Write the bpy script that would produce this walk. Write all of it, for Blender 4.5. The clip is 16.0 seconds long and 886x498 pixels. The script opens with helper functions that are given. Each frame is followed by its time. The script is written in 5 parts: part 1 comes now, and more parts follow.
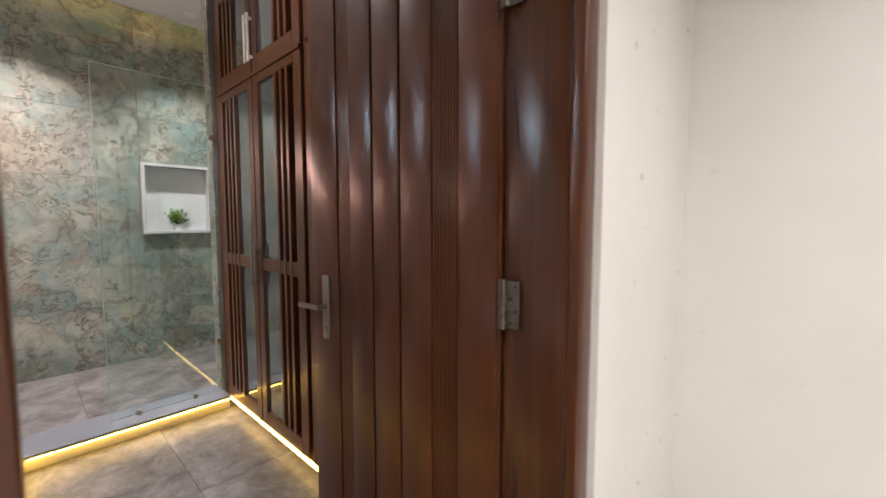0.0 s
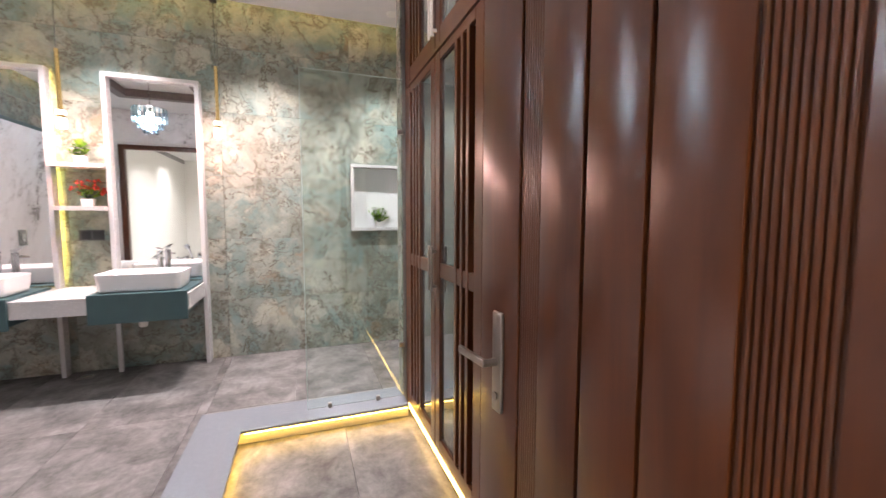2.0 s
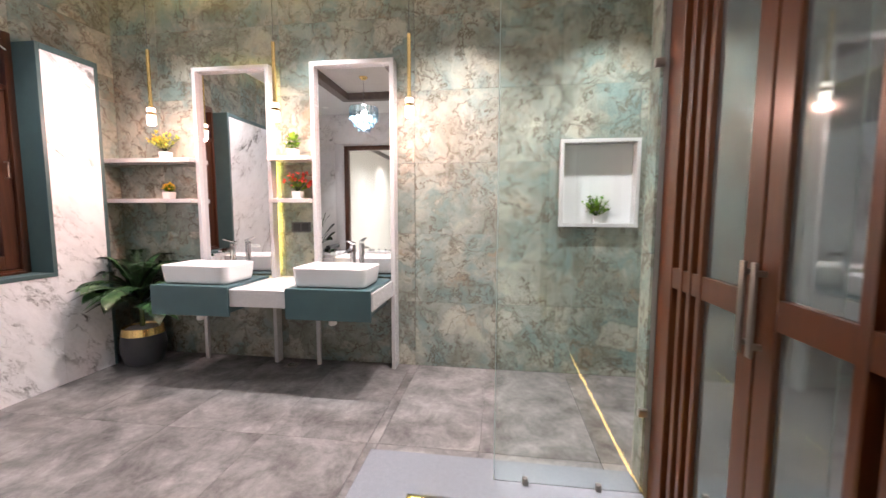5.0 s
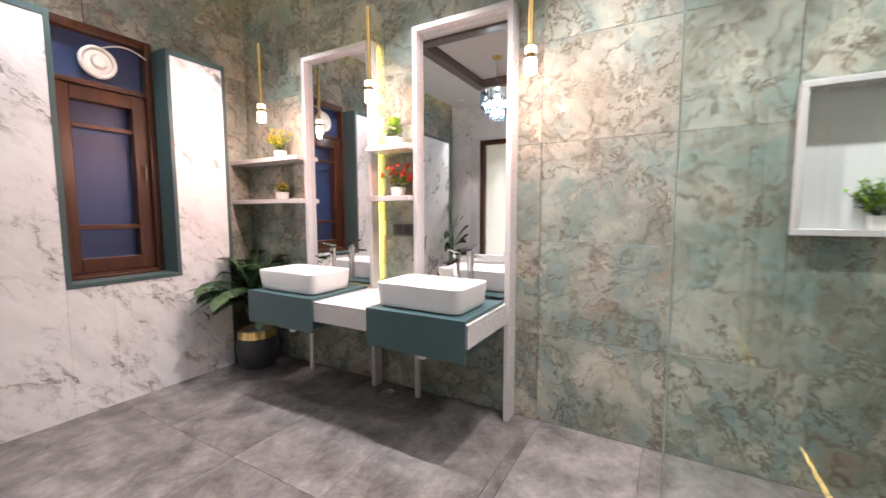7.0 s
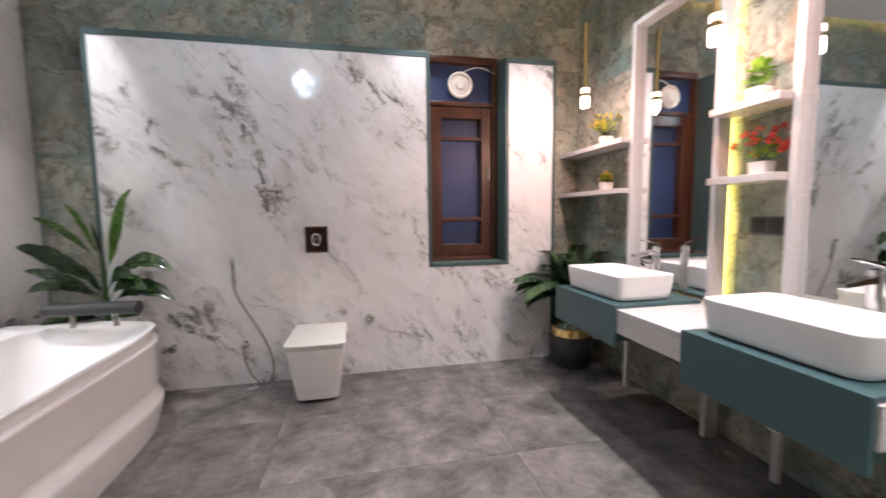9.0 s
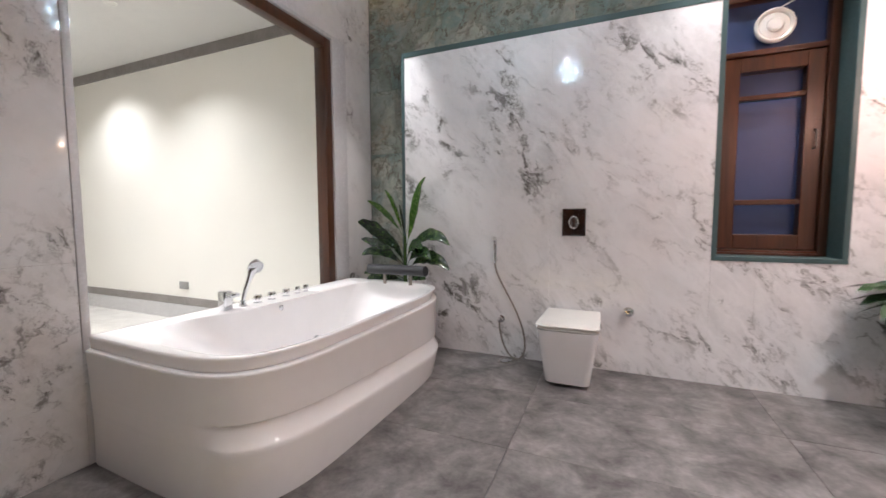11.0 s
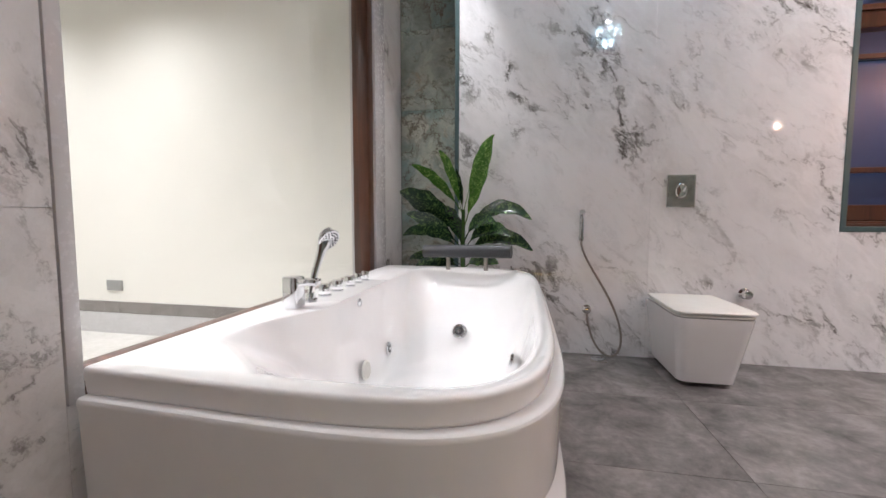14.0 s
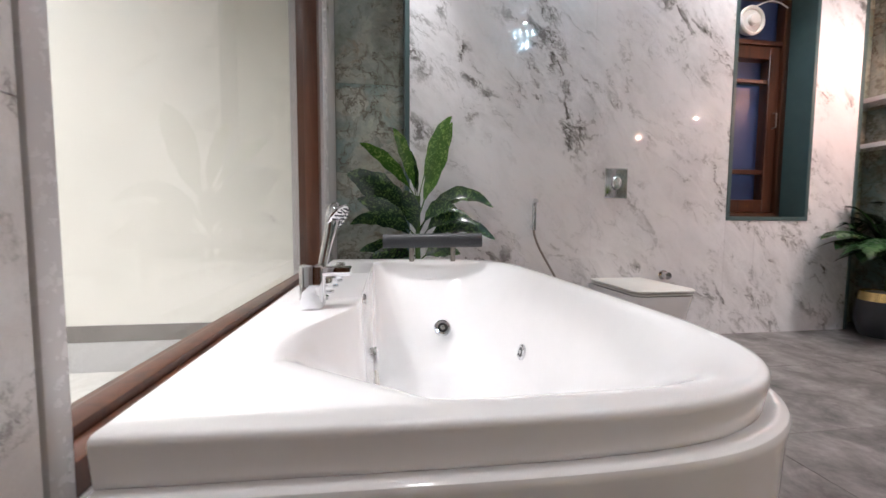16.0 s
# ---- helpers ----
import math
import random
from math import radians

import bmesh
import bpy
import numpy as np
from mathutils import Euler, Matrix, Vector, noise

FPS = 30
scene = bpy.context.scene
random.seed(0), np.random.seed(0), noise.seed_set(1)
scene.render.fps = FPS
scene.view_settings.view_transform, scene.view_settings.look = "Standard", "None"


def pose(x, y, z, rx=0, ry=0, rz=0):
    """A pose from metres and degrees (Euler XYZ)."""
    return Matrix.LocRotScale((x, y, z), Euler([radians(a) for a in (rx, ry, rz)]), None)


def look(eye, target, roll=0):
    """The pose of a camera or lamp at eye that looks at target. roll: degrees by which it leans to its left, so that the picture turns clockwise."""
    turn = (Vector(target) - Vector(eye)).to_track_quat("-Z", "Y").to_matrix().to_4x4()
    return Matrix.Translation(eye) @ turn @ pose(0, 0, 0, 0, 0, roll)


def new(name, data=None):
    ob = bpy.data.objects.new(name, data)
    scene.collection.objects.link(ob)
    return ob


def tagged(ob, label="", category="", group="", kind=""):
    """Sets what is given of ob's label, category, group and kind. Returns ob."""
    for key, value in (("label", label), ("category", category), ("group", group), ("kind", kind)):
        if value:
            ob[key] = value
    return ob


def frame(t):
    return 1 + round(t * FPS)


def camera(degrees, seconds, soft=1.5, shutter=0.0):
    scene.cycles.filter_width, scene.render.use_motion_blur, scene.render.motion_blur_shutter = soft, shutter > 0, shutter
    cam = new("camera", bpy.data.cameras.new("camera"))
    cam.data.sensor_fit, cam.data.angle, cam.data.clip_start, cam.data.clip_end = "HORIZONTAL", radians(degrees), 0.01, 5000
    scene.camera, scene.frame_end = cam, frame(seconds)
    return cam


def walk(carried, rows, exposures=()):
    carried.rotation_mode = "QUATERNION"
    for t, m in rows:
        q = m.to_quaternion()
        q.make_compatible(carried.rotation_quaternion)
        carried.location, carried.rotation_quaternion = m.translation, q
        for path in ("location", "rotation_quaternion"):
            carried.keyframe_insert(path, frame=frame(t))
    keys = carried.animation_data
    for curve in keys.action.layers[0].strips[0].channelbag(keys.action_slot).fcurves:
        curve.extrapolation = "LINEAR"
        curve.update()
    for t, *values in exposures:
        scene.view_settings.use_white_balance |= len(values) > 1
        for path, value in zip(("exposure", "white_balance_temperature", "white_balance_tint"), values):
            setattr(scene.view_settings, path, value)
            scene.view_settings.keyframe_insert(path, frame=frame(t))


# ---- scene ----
cam = camera(96.5, 16.0, shutter=0.4)
PATH = [
    (0, (0.374, 0.274, 1.371), (-0.985, 1.734, 1.229), -0.0),
    (0.5, (0.168, 0.399, 1.386), (-1.319, 1.73, 1.245), 0.2),
    (1, (0.028, 0.443, 1.398), (-1.602, 1.593, 1.246), 0.2),
    (1.5, (-0.059, 0.504, 1.393), (-1.833, 1.413, 1.238), 0.3),
    (2, (-0.128, 0.619, 1.389), (-2.006, 1.287, 1.228), 0.1),
    (2.5, (-0.241, 0.662, 1.379), (-2.179, 1.128, 1.217), -0.1),
    (3, (-0.415, 0.655, 1.369), (-2.386, 0.952, 1.206), 0.0),
    (3.5, (-0.54, 0.617, 1.369), (-2.527, 0.775, 1.204), 0.0),
    (4, (-0.669, 0.611, 1.364), (-2.662, 0.635, 1.194), 0.1),
    (4.2, (-0.744, 0.624, 1.356), (-2.737, 0.594, 1.192), 0.1),
    (6.3, (-1.69, 0.603, 1.353), (-3.555, -0.094, 1.163), -0.1),
    (6.5, (-1.777, 0.594, 1.343), (-3.618, -0.169, 1.171), -0.1),
    (7, (-1.995, 0.611, 1.347), (-3.728, -0.372, 1.169), -0.1),
    (7.5, (-2.171, 0.551, 1.359), (-3.722, -0.697, 1.167), -0.3),
    (8, (-2.318, 0.51, 1.341), (-3.583, -1.027, 1.144), -0.4),
    (8.5, (-2.451, 0.514, 1.315), (-3.292, -1.291, 1.131), -0.7),
    (9, (-2.433, 0.496, 1.303), (-2.839, -1.455, 1.127), -0.7),
    (9.5, (-2.43, 0.483, 1.274), (-2.4, -1.51, 1.112), -0.6),
    (10, (-2.477, 0.491, 1.254), (-2.109, -1.468, 1.095), -0.5),
    (10.2, (-2.536, 0.49, 1.233), (-2.028, -1.438, 1.082), -0.6),
    (12.3, (-1.768, 0.192, 1.018), (-0.894, -1.6, 0.857), -0.1),
    (12.5, (-1.681, 0.157, 1.007), (-0.827, -1.644, 0.844), -0.1),
    (13, (-1.466, 0.119, 0.993), (-0.729, -1.732, 0.827), 0.1),
    (13.5, (-1.275, 0.102, 0.964), (-0.699, -1.807, 0.806), 0.2),
    (14, (-1.09, 0.089, 0.927), (-0.7, -1.867, 0.781), 0.1),
    (14.5, (-0.914, 0.027, 0.901), (-0.704, -1.956, 0.751), 0.1),
    (15, (-0.756, -0.076, 0.86), (-0.736, -2.071, 0.721), 0.1),
    (15.5, (-0.641, -0.096, 0.836), (-0.76, -2.088, 0.703), -0.1),
    (16, (-0.485, -0.126, 0.837), (-0.77, -2.101, 0.701), 0.3),
]
walk(cam, [(t, look(eye, target, roll)) for t, eye, target, roll in PATH], [(0.0, 0.42, 6150, 12), (0.5, 0.64, 6150, 13), (1.2, 0.9, 6120, 15), (2.0, 0.98, 6150, 15), (4.0, 1.02, 6200, 14), (6.5, 0.84, 6200, 12), (8.0, 0.66, 6100, 11), (9.0, 0.5, 6080, 11), (10.0, 0.5, 6030, 10), (12.5, 0.48, 5980, 9), (16.0, 0.42, 5980, 9)])

# ---- light ----
world = bpy.data.worlds.new("dusk")
scene.world = world
world.use_nodes = True
_wn = world.node_tree.nodes
_sky = _wn.new("ShaderNodeTexSky")
_sky.sky_type, _sky.sun_disc = "NISHITA", False
_sky.sun_elevation, _sky.sun_rotation = radians(-3.0), radians(200)
world.node_tree.links.new(_sky.outputs[0], _wn["Background"].inputs[0])
_wn["Background"].inputs[1].default_value = 0.08
ROW_W, SPOT_W, ROOM_W, PEND_W, CHAND_W, LED, GOLD = 128.0, 94.0, 122.0, 12.5, 11.0, 17.0, 14.0


# ---- materials ----
def node_mat(name):
    m = bpy.data.materials.new(name)
    m.use_nodes = True
    return m, m.node_tree.nodes, m.node_tree.links, m.node_tree.nodes["Principled BSDF"]


def ramp(nodes, links, src, stops):
    r = nodes.new("ShaderNodeValToRGB")
    e = r.color_ramp.elements
    while len(e) < len(stops):
        e.new(0.5)
    for el, (p, c) in zip(e, stops):
        el.position, el.color = p, (c if len(c) == 4 else (*c, 1))
    links.new(src, r.inputs[0])
    return r.outputs[0]


def place(nodes, links, spread=0.0, scale=(1, 1, 1), turn=(0, 0, 0)):
    """World position, shifted for each piece by its own random number."""
    g = nodes.new("ShaderNodeNewGeometry")
    out = g.outputs["Position"]
    if spread:
        o = nodes.new("ShaderNodeObjectInfo")
        k = nodes.new("ShaderNodeMath")
        k.operation = "MULTIPLY"
        k.inputs[1].default_value = spread
        links.new(o.outputs["Random"], k.inputs[0])
        a = nodes.new("ShaderNodeVectorMath")
        a.operation = "ADD"
        links.new(out, a.inputs[0])
        links.new(k.outputs[0], a.inputs[1])
        out = a.outputs[0]
    mp = nodes.new("ShaderNodeMapping")
    mp.inputs["Scale"].default_value = scale
    mp.inputs["Rotation"].default_value = turn
    links.new(out, mp.inputs[0])
    return mp.outputs[0]


def noise_node(nodes, links, vec, scale, detail=6, rough=0.6, distortion=0.0):
    n = nodes.new("ShaderNodeTexNoise")
    n.inputs["Scale"].default_value, n.inputs["Detail"].default_value = scale, detail
    n.inputs["Roughness"].default_value, n.inputs["Distortion"].default_value = rough, distortion
    links.new(vec, n.inputs["Vector"])
    return n


def mix(nodes, links, fac, a, b, mode="MIX"):
    m = nodes.new("ShaderNodeMix")
    m.data_type, m.blend_type = "RGBA", mode
    for val, sock in ((fac, m.inputs["Factor"]), (a, m.inputs["A"]), (b, m.inputs["B"])):
        sock = [s for s in m.inputs if s.name == sock.name and s.type == ("VALUE" if sock.name == "Factor" else "RGBA")][0]
        if hasattr(val, "links"):
            links.new(val, sock)
        else:
            sock.default_value = val if isinstance(val, (int, float)) else (*val, 1)
    return [s for s in m.outputs if s.type == "RGBA"][0]


def bump(nodes, links, src, bsdf, strength, dist=0.002):
    b = nodes.new("ShaderNodeBump")
    b.inputs["Strength"].default_value, b.inputs["Distance"].default_value = strength, dist
    links.new(src, b.inputs["Height"])
    links.new(b.outputs[0], bsdf.inputs["Normal"])


def plain(name, col, rough=0.4, metal=0.0, vary=0.08, scale=9.0, relief=0.0, coat=0.0):
    """Paint, ceramic, metal or plastic with a slight unevenness of tone and gloss."""
    m, nd, lk, p = node_mat(name)
    v = place(nd, lk)
    n = noise_node(nd, lk, v, scale)
    lo, hi = [c * (1 - vary) for c in col], [min(1, c * (1 + vary)) for c in col]
    lk.new(ramp(nd, lk, n.outputs[0], [(0.3, lo), (0.7, hi)]), p.inputs["Base Color"])
    n2 = noise_node(nd, lk, v, scale * 7, 3)
    a, b = max(0.01, rough * 0.85), min(1, rough * 1.2)
    lk.new(ramp(nd, lk, n2.outputs[0], [(0.3, (a, a, a)), (0.7, (b, b, b))]), p.inputs["Roughness"])
    p.inputs["Metallic"].default_value = metal
    p.inputs["Coat Weight"].default_value = coat
    if relief:
        bump(nd, lk, n2.outputs[0], p, relief)
    return m


def green_stone():
    """Clouds of grey-green, teal, cream and rust with broken dark fissures, under a polish."""
    m, nd, lk, p = node_mat("polished green stone tile")
    v = place(nd, lk, 13.0)

    def push(src, n, amount):
        k = nd.new("ShaderNodeVectorMath")
        k.operation = "MULTIPLY_ADD"
        lk.new(n.outputs["Color"], k.inputs[0])
        k.inputs[1].default_value = (amount,) * 3
        lk.new(src, k.inputs[2])
        return k.outputs[0]

    def g(x):
        return (x, x, x)

    v1 = push(v, noise_node(nd, lk, v, 1.7, 5, 0.6), 0.5)
    v2 = push(v1, noise_node(nd, lk, v, 9.0, 6, 0.65), 0.16)
    big = noise_node(nd, lk, v1, 2.2, 9, 0.62)
    c = ramp(nd, lk, big.outputs[0], [(0.30, (0.185, 0.19, 0.155)), (0.42, (0.225, 0.245, 0.21)), (0.50, (0.275, 0.30, 0.265)), (0.57, (0.345, 0.355, 0.305)), (0.68, (0.39, 0.375, 0.31)), (0.8, (0.345, 0.30, 0.23))])
    teal = noise_node(nd, lk, push(v2, big, 0.3), 2.9, 6, 0.58)
    c = mix(nd, lk, ramp(nd, lk, teal.outputs[0], [(0.47, g(0)), (0.61, g(0.68))]), c, (0.175, 0.265, 0.26))
    cream = noise_node(nd, lk, push(v2, teal, 0.4), 4.6, 7, 0.62)
    c = mix(nd, lk, ramp(nd, lk, cream.outputs[0], [(0.52, g(0)), (0.64, g(0.36))]), c, (0.45, 0.425, 0.355))

    def cells(scale, feature, src):
        t = nd.new("ShaderNodeTexVoronoi")
        t.feature = feature
        t.inputs["Scale"].default_value = scale
        lk.new(src, t.inputs["Vector"])
        return t

    tone = nd.new("ShaderNodeSeparateColor")
    lk.new(cells(5.0, "F1", v2).outputs["Color"], tone.inputs[0])
    c = mix(nd, lk, 0.22, c, ramp(nd, lk, tone.outputs[0], [(0.0, (0.36, 0.39, 0.39)), (0.5, g(0.5)), (1.0, (0.64, 0.62, 0.58))]), "OVERLAY")
    vp = push(v1, noise_node(nd, lk, v, 7.0, 8, 0.66), 0.22)
    blob = cells(2.2, "F1", vp)
    pick = nd.new("ShaderNodeSeparateColor")
    lk.new(blob.outputs["Color"], pick.inputs[0])
    chosen = ramp(nd, lk, pick.outputs[1], [(0.55, g(0)), (0.57, g(1))])
    inside = mix(nd, lk, 1.0, ramp(nd, lk, blob.outputs["Distance"], [(0.20, g(0.7)), (0.30, g(0.45)), (0.325, g(0))]), chosen, "MULTIPLY")
    ring = mix(nd, lk, 1.0, ramp(nd, lk, blob.outputs["Distance"], [(0.295, g(0)), (0.325, g(0.45)), (0.345, g(0))]), chosen, "MULTIPLY")
    c = mix(nd, lk, inside, c, (0.46, 0.44, 0.37))
    fine = noise_node(nd, lk, v2, 11.0, 12, 0.78, 0.4)
    c = mix(nd, lk, 0.36, c, ramp(nd, lk, fine.outputs[0], [(0.30, (0.2, 0.19, 0.165)), (0.48, g(0.48)), (0.68, (0.76, 0.76, 0.73))]), "OVERLAY")
    rust = noise_node(nd, lk, v2, 3.6, 9, 0.72)
    c = mix(nd, lk, ramp(nd, lk, rust.outputs[0], [(0.575, g(0)), (0.66, g(0.55))]), c, (0.27, 0.175, 0.105))
    # fissures: broken lines where two noises cross their middle, each kept in patches only
    gate = noise_node(nd, lk, v, 3.2, 5, 0.6)
    lines = mix(nd, lk, 1.0, ring, ramp(nd, lk, fine.outputs[0], [(0.42, g(0)), (0.56, g(1))]), "MULTIPLY")
    for scale, wide, lo, hi, deep in ((2.1, 0.011, 0.46, 0.56, 0.92), (5.2, 0.017, 0.48, 0.56, 0.85)):
        n = noise_node(nd, lk, v2, scale, 9, 0.62, 0.3)
        a = ramp(nd, lk, n.outputs[0], [(0.5 - wide * 1.6, g(0)), (0.5 - wide * 0.25, g(deep)), (0.5 + wide * 0.25, g(deep)), (0.5 + wide * 1.6, g(0))])
        a = mix(nd, lk, 1.0, a, ramp(nd, lk, gate.outputs[0], [(lo, g(0)), (hi, g(1))] if scale < 3 else [(1 - hi, g(1)), (1 - lo + 0.02, g(0))]), "MULTIPLY")
        lines = mix(nd, lk, 1.0, lines, a, "LIGHTEN")
    rim = ramp(nd, lk, cells(3.3, "DISTANCE_TO_EDGE", v2).outputs[0], [(0.0, g(0.75)), (0.02, g(0.4)), (0.07, g(0))])
    gate2 = noise_node(nd, lk, v, 4.4, 5, 0.6)
    rim = mix(nd, lk, 1.0, rim, ramp(nd, lk, gate2.outputs[0], [(0.46, g(0)), (0.56, g(1))]), "MULTIPLY")
    c = mix(nd, lk, mix(nd, lk, 1.0, lines, rim, "LIGHTEN"), c, (0.115, 0.095, 0.072))
    lk.new(c, p.inputs["Base Color"])
    p.inputs["Roughness"].default_value = 0.02
    bump(nd, lk, fine.outputs[0], p, 0.006)
    return m


def marble(name, base, vein, amount=1.0):
    """Pale ground with grey clouds, ragged dark smudges along slanting veins and fine hairlines."""
    m, nd, lk, p = node_mat(name)
    v = place(nd, lk)
    turn = nd.new("ShaderNodeMapping")
    turn.inputs["Rotation"].default_value = (0.35, radians(48), 0.0)
    lk.new(v, turn.inputs[0])
    sl = nd.new("ShaderNodeMapping")
    sl.inputs["Scale"].default_value = (0.55, 1.0, 1.15)
    lk.new(turn.outputs[0], sl.inputs[0])
    sl = sl.outputs[0]

    def g(x):
        return (x, x, x)

    def times(a, b):
        return mix(nd, lk, 1.0, a, b, "MULTIPLY")

    warp = noise_node(nd, lk, sl, 2.6, 7, 0.62)
    vm = nd.new("ShaderNodeVectorMath")
    vm.operation = "MULTIPLY_ADD"
    lk.new(warp.outputs["Color"], vm.inputs[0])
    vm.inputs[1].default_value = g(0.42)
    lk.new(sl, vm.inputs[2])
    vb = vm.outputs[0]
    main = noise_node(nd, lk, vb, 1.25, 5, 0.5)
    second = noise_node(nd, lk, vb, 3.3, 7, 0.56)
    rag = noise_node(nd, lk, vb, 8.5, 11, 0.72, 0.35)
    gate = noise_node(nd, lk, sl, 1.9, 4, 0.55)
    near = ramp(nd, lk, main.outputs[0], [(0.45, g(0)), (0.495, g(1)), (0.505, g(1)), (0.53, g(0))])
    wide = ramp(nd, lk, main.outputs[0], [(0.30, g(0)), (0.46, g(1)), (0.55, g(0.8)), (0.66, g(0.1))])
    keep = ramp(nd, lk, gate.outputs[0], [(0.40, g(0.1)), (0.54, g(1))])
    smudge = times(times(ramp(nd, lk, rag.outputs[0], [(0.52, g(0)), (0.575, g(0.8)), (0.63, g(1))]), near), keep)
    line = times(ramp(nd, lk, second.outputs[0], [(0.486, g(0)), (0.499, g(0.95)), (0.502, g(0.95)), (0.520, g(0))]), ramp(nd, lk, rag.outputs[0], [(0.44, g(0)), (0.58, g(1))]))
    line = times(times(line, wide), ramp(nd, lk, gate.outputs[0], [(0.40, g(0.15)), (0.60, g(1))]))
    cloud = noise_node(nd, lk, vb, 1.6, 7, 0.6)
    c = mix(nd, lk, ramp(nd, lk, cloud.outputs[0], [(0.46, g(0)), (0.68, g(0.6))]), base, [b * 0.80 for b in base])
    c = mix(nd, lk, times(times(wide, keep), ramp(nd, lk, rag.outputs[0], [(0.36, g(0)), (0.62, g(0.42 * amount))])), c, [0.45 * b + 0.36 * a for a, b in zip(base, vein)])
    c = mix(nd, lk, times(mix(nd, lk, 1.0, smudge, line, "LIGHTEN"), g(amount)), c, vein)
    lk.new(c, p.inputs["Base Color"])
    p.inputs["Roughness"].default_value = 0.025
    return m


def cement_tile(name, lo, hi, rough, sheen=0.5):
    m, nd, lk, p = node_mat(name)
    v = place(nd, lk, 7.0)
    a = noise_node(nd, lk, v, 4.2, 10, 0.70, 0.3)
    f = noise_node(nd, lk, v, 26.0, 6, 0.7)
    c = ramp(nd, lk, a.outputs[0], [(0.32, lo), (0.5, [(x + y) / 2 for x, y in zip(lo, hi)]), (0.66, hi)])
    c = mix(nd, lk, 0.35, c, ramp(nd, lk, f.outputs[0], [(0.3, (0.3, 0.3, 0.3)), (0.7, (0.72, 0.72, 0.72))]), "OVERLAY")
    lk.new(c, p.inputs["Base Color"])
    lk.new(ramp(nd, lk, a.outputs[0], [(0.3, (rough * 1.2,) * 3), (0.7, (rough * 0.8,) * 3)]), p.inputs["Roughness"])
    p.inputs["Specular IOR Level"].default_value = sheen
    bump(nd, lk, f.outputs[0], p, 0.05)
    return m


def wood(name, dark, light, rough=0.25, upright=True):
    m, nd, lk, p = node_mat(name)
    v = place(nd, lk, 5.0, (14, 14, 0.9) if upright else (0.9, 14, 14))
    a = noise_node(nd, lk, v, 1.3, 8, 0.65, 0.8)
    b = noise_node(nd, lk, place(nd, lk), 1.6, 3)
    c = ramp(nd, lk, a.outputs[0], [(0.28, dark), (0.72, light)])
    c = mix(nd, lk, 0.4, c, ramp(nd, lk, b.outputs[0], [(0.3, (0.36, 0.36, 0.36)), (0.7, (0.66, 0.66, 0.66))]), "OVERLAY")
    lk.new(c, p.inputs["Base Color"])
    p.inputs["Roughness"].default_value = rough
    p.inputs["Coat Weight"].default_value, p.inputs["Coat Roughness"].default_value = 0.25, 0.2
    p.inputs["Specular IOR Level"].default_value = 0.5
    bump(nd, lk, a.outputs[0], p, 0.025)
    return m


def glow(name, col, strength):
    m, nd, lk, p = node_mat(name)
    p.inputs["Base Color"].default_value = (0.8, 0.8, 0.8, 1)
    p.inputs["Emission Color"].default_value = (*col, 1)
    p.inputs["Emission Strength"].default_value = strength
    return m


def clear(name, tint=(0.9, 0.97, 0.95), ior=1.45):
    m, nd, lk, p = node_mat(name)
    p.inputs["Base Color"].default_value = (*tint, 1)
    p.inputs["Roughness"].default_value, p.inputs["IOR"].default_value = 0.0, ior
    p.inputs["Transmission Weight"].default_value = 1.0
    return m


def leaf_mat(name, dark, light, stripe=0.0):
    m, nd, lk, p = node_mat(name)
    v = place(nd, lk, 3.0)
    a = noise_node(nd, lk, v, 9.0 if not stripe else 38.0, 5, 0.6, stripe)
    lk.new(ramp(nd, lk, a.outputs[0], [(0.5 if stripe else 0.35, dark), (0.66 if stripe else 0.7, light)]), p.inputs["Base Color"])
    p.inputs["Roughness"].default_value = 0.22
    p.inputs["Subsurface Weight"].default_value = 0.0
    return m


STONE = green_stone()
MARBLE = marble("white veined marble", (0.87, 0.865, 0.88), (0.10, 0.093, 0.085), 1.0)
# same white marble for the east wall, its weaker light painted in as darker base
MARBLE_SHADED = marble("white veined marble, shaded", (0.66, 0.645, 0.64), (0.11, 0.10, 0.09), 1.0)
FLOOR_T = cement_tile("cement-look floor tile", (0.062, 0.057, 0.0555), (0.252, 0.234, 0.227), 0.36, 0.2)
ROOM_T = cement_tile("pale polished floor tile", (0.62, 0.6, 0.56), (0.74, 0.72, 0.68), 0.1)
GROUT = plain("grey grout", (0.17, 0.165, 0.155), 0.8)
GROUT_W = plain("white grout", (0.6, 0.6, 0.6), 0.7)
KERB = plain("pale blue-grey quartz", (0.20, 0.21, 0.235), 0.24, vary=0.05, scale=40)
PLASTER = plain("white ceiling paint", (0.66, 0.65, 0.635), 0.7, vary=0.03)
CREAM = plain("cream wall paint", (0.80, 0.78, 0.73), 0.32, vary=0.03, scale=2)
GREYBAND = plain("grey skirting band", (0.22, 0.2, 0.19), 0.3, vary=0.15)
TEAL = plain("teal laminate", (0.045, 0.095, 0.105), 0.33, vary=0.06)
TEALTRIM = plain("teal painted trim", (0.062, 0.105, 0.108), 0.4, vary=0.08)
WOODC = wood("dark red-brown varnished wood", (0.055, 0.0145, 0.0036), (0.102, 0.0285, 0.0064), 0.28)
WOODJ = wood("dark brown varnished jamb wood", (0.026, 0.0072, 0.0024), (0.088, 0.027, 0.008), 0.26)
WOODF = wood("brown varnished frame wood", (0.028, 0.0095, 0.0045), (0.098, 0.031, 0.013), 0.32)
WOODD = wood("dark brown beam wood", (0.025, 0.013, 0.010), (0.06, 0.03, 0.022), 0.4, False)
